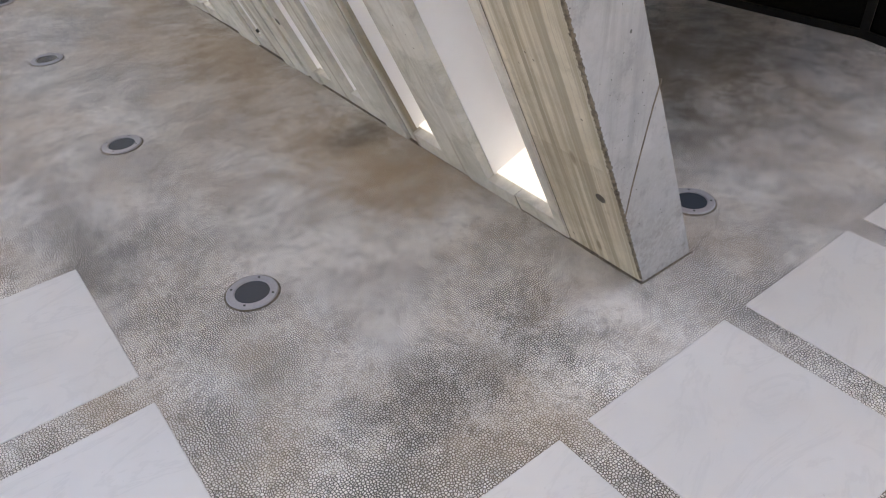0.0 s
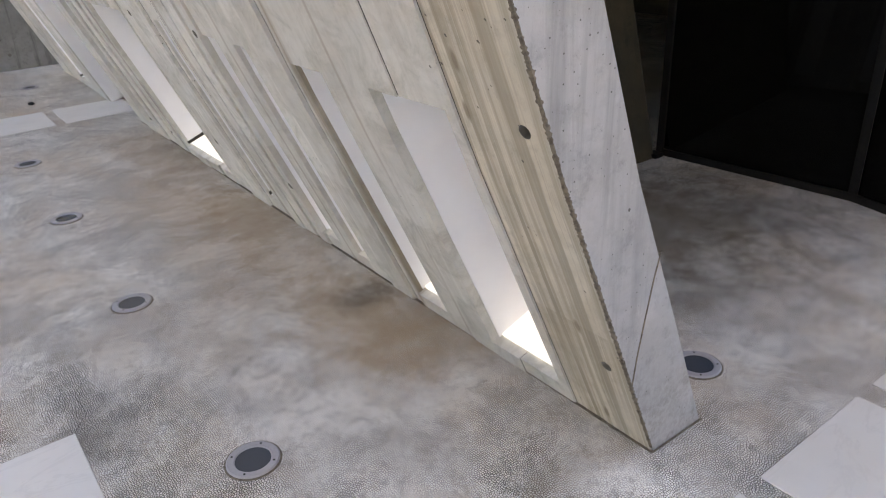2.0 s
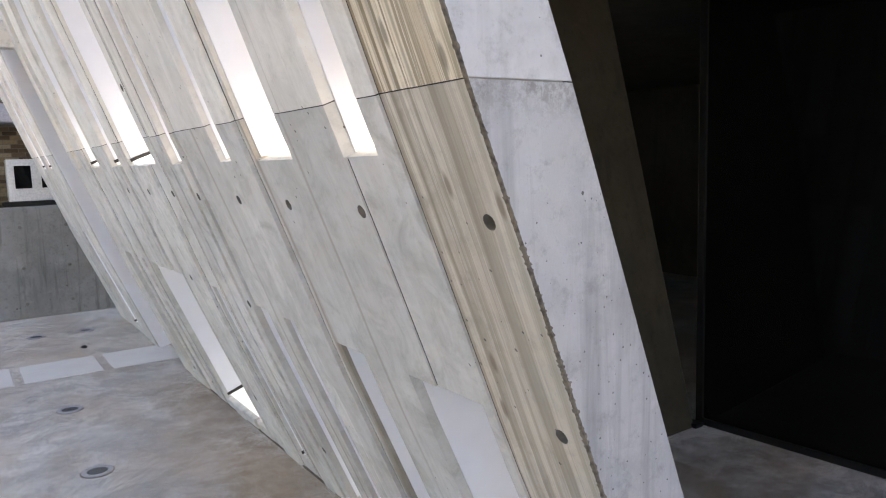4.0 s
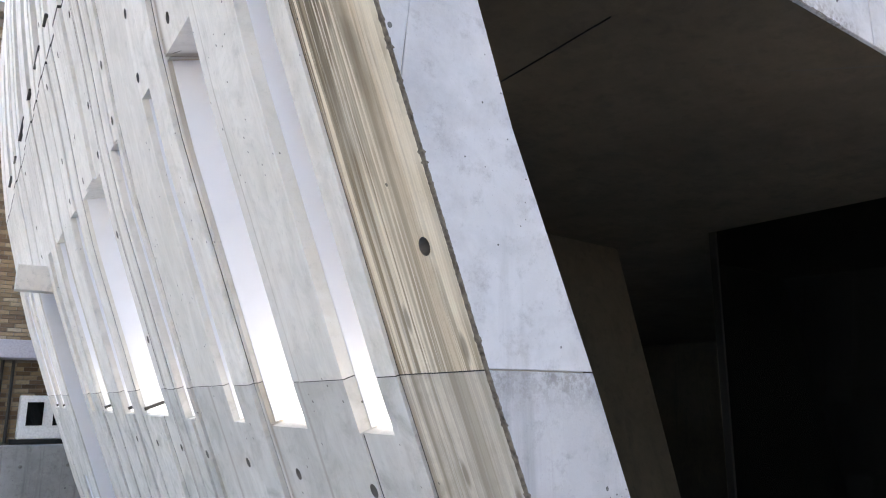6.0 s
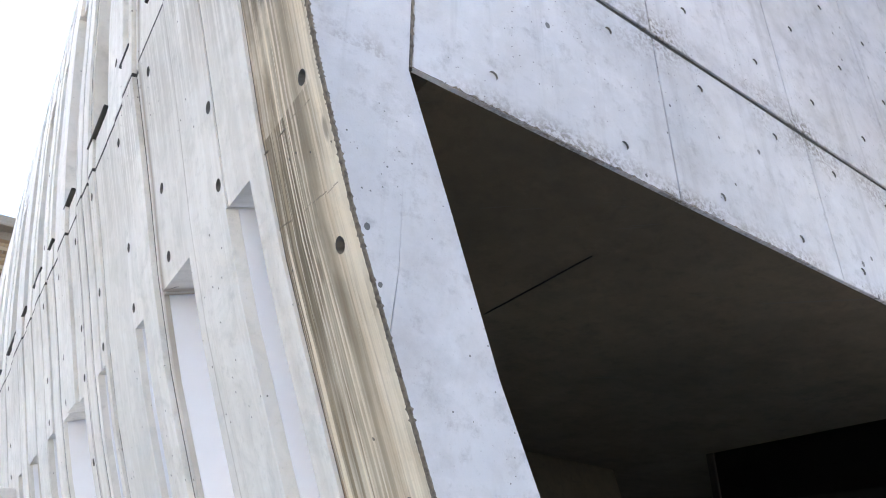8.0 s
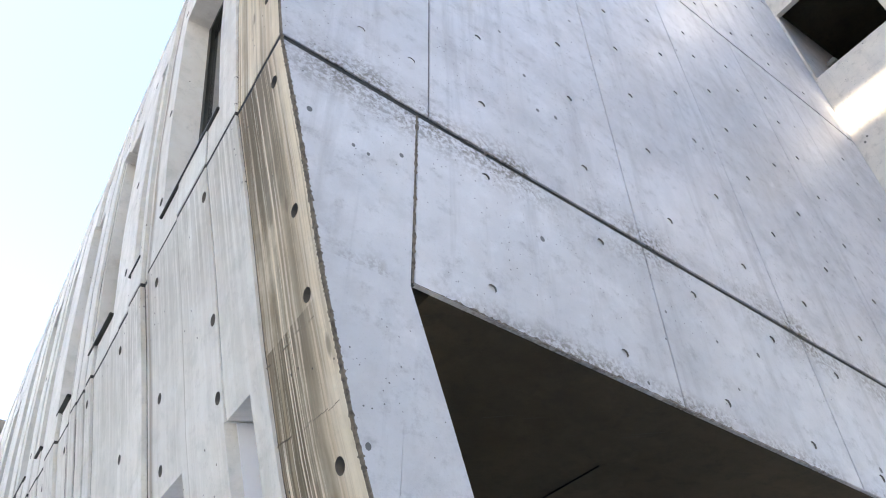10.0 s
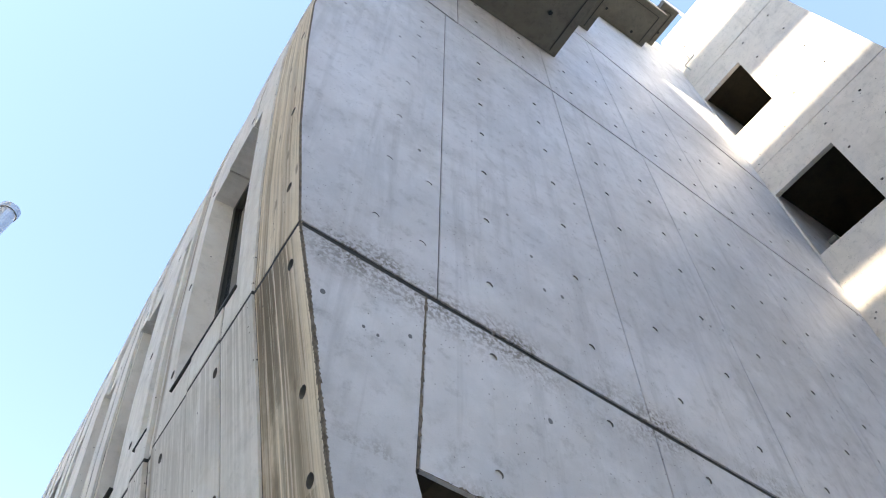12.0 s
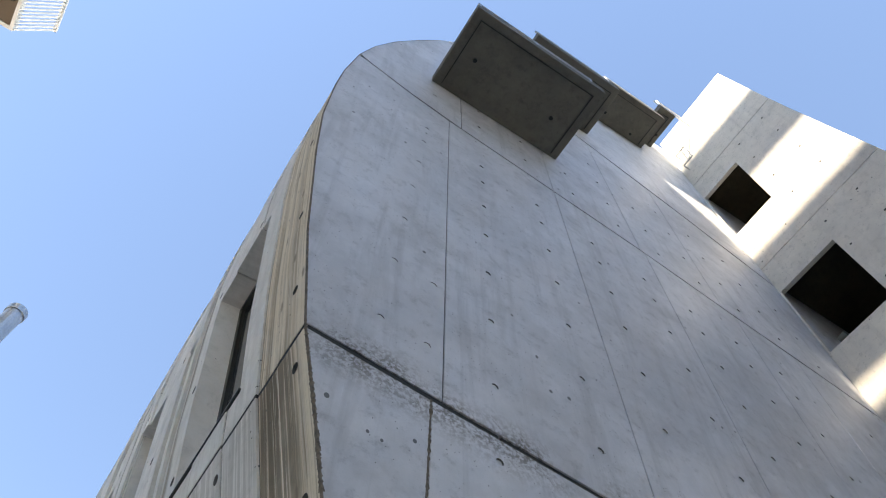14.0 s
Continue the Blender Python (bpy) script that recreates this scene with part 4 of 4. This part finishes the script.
# ---------------------------------------------------------------- neighbour across the lane
neighbour = tagged(new("apartment_block"), "tall pale apartment block with railed balconies", "building")
# Depth and height out of view are set to shade the lane.
part("wall", box_bm((-16, -9.0, 0), (-7.2, 6.2, 23.05)), M_CREAM, neighbour)
# Unseen panels above the roof, added to band the sun on the tower.
part("screen_wall", box_bm((-7.35, -6.1, 23.052), (-7.2, 6.2, 25.5)), M_CREAM, neighbour)
part("screen_wall", box_bm((-7.35, -9.0, 23.4), (-7.2, -6.102, 25.5)), M_CREAM, neighbour)
for k in range(5):
    z = 5.0 + 2.9 * k
    slab = part("balcony_slab", box_bm((-7.198, -8.8, z), (-6.05, 6.72, z + 0.16)), M_BROWN, neighbour, "dark brown balcony soffit")
    for y in (4.2, 5.2, 6.1):
        part("beam", box_bm((-7.19, y, z - 0.1), (-6.1, y + 0.1, z - 0.002)), M_SILL, slab)
    part("fascia", box_bm((-6.048, -8.8, z - 0.02), (-5.98, 6.8, z + 0.17)), M_WHITEBOX, neighbour)
    part("fascia", box_bm((-7.19, 6.722, z - 0.02), (-6.05, 6.8, z + 0.17)), M_WHITEBOX, neighbour)
    if k > 2:
        for j in range(40):
            y = 3.7 + j * 0.078
            bm = box_bm((-5.975, y, z + 0.0), (-5.95, y + 0.035, z + 1.0))
            for v in bm.verts:
                v.co.x += 0.32 * (v.co.z - z) ** 2
            part("baluster", bm, M_WHITEBOX, neighbour)
    part("handrail", box_bm((-5.68, -8.8, z + 1.001), (-5.6, 6.8, z + 1.06)), M_WHITEBOX, neighbour)
# Unseen band and posts, added to cast a shadow stripe on the tower.
part("roof_canopy", box_bm((-7.35, -9.0, 26.8), (-7.2, 6.0, 28.2)), M_CREAM, neighbour)
for y in (-8.0, -1.0, 5.6):
    part("canopy_post", box_bm((-7.34, y, 25.5), (-7.22, y + 0.15, 26.8)), M_CREAM, neighbour)

# Out of view; added to hold light off the end face and hall.
wall_street = tagged(part("wall_street", box_bm((-3.0, -7.0, 0), (14.0, -6.6, 11.5), 0.02), M_LOW), "unseen plain stained concrete wall added to block light", "wall", kind="structure")

# ---------------------------------------------------------------- pole
pole = tagged(new("street_pole"), "grey steel pole with a capped top", "pole")
part("shaft", tube_bm((-2.09, 7.21, 0), (-2.09, 7.21, 9.93), 0.15, 20, r2=0.12), M_GALV, pole)
part("bracket", tube_bm((-2.25, 7.05, 9.6), (-2.1, 7.2, 9.6), 0.02, 8), M_GALV, pole)
part("cap", tube_bm((-2.09, 7.21, 9.931), (-2.09, 7.21, 10.03), 0.135, 20), M_GALV, pole)

# ---------------------------------------------------------------- recessed floor lights
def floor_light(x, y, m=Matrix()):
    thing = tagged(new("floor_light"), "round recessed ground light with a steel rim", "floor light", "floor lights")
    bm = bmesh.new()
    rings = [(0.088, 0.0034), (0.088, 0.005), (0.084, 0.009), (0.062, 0.009), (0.059, 0.004)]
    loops = []
    for r, z in rings:
        loops.append([bm.verts.new((r * math.cos(a), r * math.sin(a), z)) for a in (2 * math.pi * i / 32 for i in range(32))])
    for p, q in zip(loops, loops[1:]):
        for i in range(32):
            bm.faces.new((p[i], p[(i + 1) % 32], q[(i + 1) % 32], q[i]))
    part("rim", bm, M_STEEL, thing)
    ring = bmesh.new()
    bmesh.ops.create_cone(ring, cap_ends=True, segments=32, radius1=0.0945, radius2=0.0925, depth=0.003, matrix=Matrix.Translation((0, 0, 0.0018)))
    part("seal_ring", ring, M_ERODED, thing)
    part("lens", tube_bm((0, 0, 0.0034), (0, 0, 0.0046), 0.059, 32), M_LENS, thing, "dark glass lens")
    for k in range(4):
        a = math.pi / 4 + k * math.pi / 2
        part("screw", tube_bm((0.073 * math.cos(a), 0.073 * math.sin(a), 0.0085), (0.073 * math.cos(a), 0.073 * math.sin(a), 0.0105), 0.004, 8), M_BLACK, thing)
    thing.location = (x, y, 0)
    return thing


# A little blue in the base colour stands in for a bluish reflection.
M_LENS, _n, _l, _p = material("grey lamp glass")
_p.inputs["Base Color"].default_value = (0.06, 0.07, 0.085, 1)
_p.inputs["Roughness"].default_value = 0.08
first = floor_light(0.67, 2.025)
for x, y in ((0.67, 3.385), (0.67, 4.725), (0.69, 6.08), (0.72, 8.99), (1.2, 8.97), (2.19, 1.41)):
    copy_thing(first, pose(x, y, 0))

# ---------------------------------------------------------------- marble paving slabs
slab_mesh = None
tiles = []
for i in range(8):                      # row before the entrance
    x0 = 0.43 + 0.705 * i
    tiles += [(x0, 0.34, 0.6, 0.6)]
for j in range(3):                      # second row, behind the camera
    for i in range(6):
        tiles.append((0.43 + 0.705 * i, -0.36 - 0.7 * j, 0.6, 0.6))
for j in range(4):                      # column beside the lights
    tiles.append((-0.42, 1.895 - 0.795 * j, 0.66, 0.665))
for i in range(4):                      # far row
    tiles.append((-0.93 + 0.70 * i, 7.08, 0.62, 0.62))
made = {}
for x, y, w, d in tiles:
    if (w, d) not in made:
        me_ob = part("paving_slab", box_bm((0, 0, -0.03), (w, d, 0.005), 0.003), M_MARBLE, ground)
        made[w, d] = me_ob.data
        me_ob.location = (x, y, 0)
        continue
    ob = new("paving_slab", made[w, d])
    ob.parent = ground
    ob.location = (x, y, 0)

# dirt joint at the foot of the wall, hair cracks, a pebble
part("base_joint", box_bm((1.676, 1.212, 0.0005), (1.6885, 6.61, 0.004), 0.001), M_ERODED, ground)
part("base_joint", box_bm((1.68, 1.212, 0.0005), (1.94, 1.2185, 0.004), 0.001), M_ERODED, ground)
for path in ([(1.70, 1.20), (1.73, 1.15), (1.72, 1.10), (1.755, 1.05), (1.76, 0.99), (1.75, 0.95)], [(1.95, 1.21), (2.03, 1.24), (2.12, 1.25), (2.26, 1.33), (2.31, 1.30)],
             [(0.24, 2.57), (0.30, 2.66), (0.29, 2.80), (0.38, 2.95)]):
    crack = bmesh.new()
    for (xa, ya), (xb, yb) in zip(path, path[1:]):
        d = Vector((xb - xa, yb - ya, 0)).normalized()
        nx, ny = -d.y * 0.0007, d.x * 0.0007
        crack.faces.new([crack.verts.new(c) for c in ((xa + nx, ya + ny, 0.0012), (xb + nx, yb + ny, 0.0012), (xb - nx, yb - ny, 0.0012), (xa - nx, ya - ny, 0.0012))])
    part("hair_crack", crack, M_SEAL, ground)
bm = bmesh.new()
bmesh.ops.create_icosphere(bm, subdivisions=2, radius=0.03)
for v in bm.verts:
    v.co = v.co * (1 + 0.35 * noise.noise(v.co * 40))
    v.co.z = max(v.co.z * 0.6 + 0.015, 0.001)
stone = tagged(part("loose_stone", bm, M_SEAL), "small dark loose stone lying on the ground", "stone")
stone.location = (1.07, 8.1, 0)

# ---------------------------------------------------------------- bricks of the house
bm = box_bm((0, 0, 0), (0.150, 0.03, 0.046), 0.003)
brick_me = bpy.data.meshes.new("brick")
bm.to_mesh(brick_me)
bm.free()
brick_me.materials.append(M_BRICK)
far_bricks = bmesh.new()
for r in range(100):
    z = 1.38 + r * 0.054
    if 2.33 < z < 2.6 or z > 6.8:
        continue
    for k in range(7 if z < 3.65 else 8):
        x = 1.18 - (k + 1) * 0.158 - (0.079 if r % 2 else 0) - (0.0 if z < 3.65 else 0.45)
        if z < 3.65:
            ob = new("brick", brick_me)
            ob.parent = house
            ob.location = (x, 10.795, z)
        else:
            box_bm((x, 10.795, z), (x + 0.150, 10.825, z + 0.046), 0.0, far_bricks)
tagged(part("bricks", far_bricks, M_BRICK, house), kind="stuff")
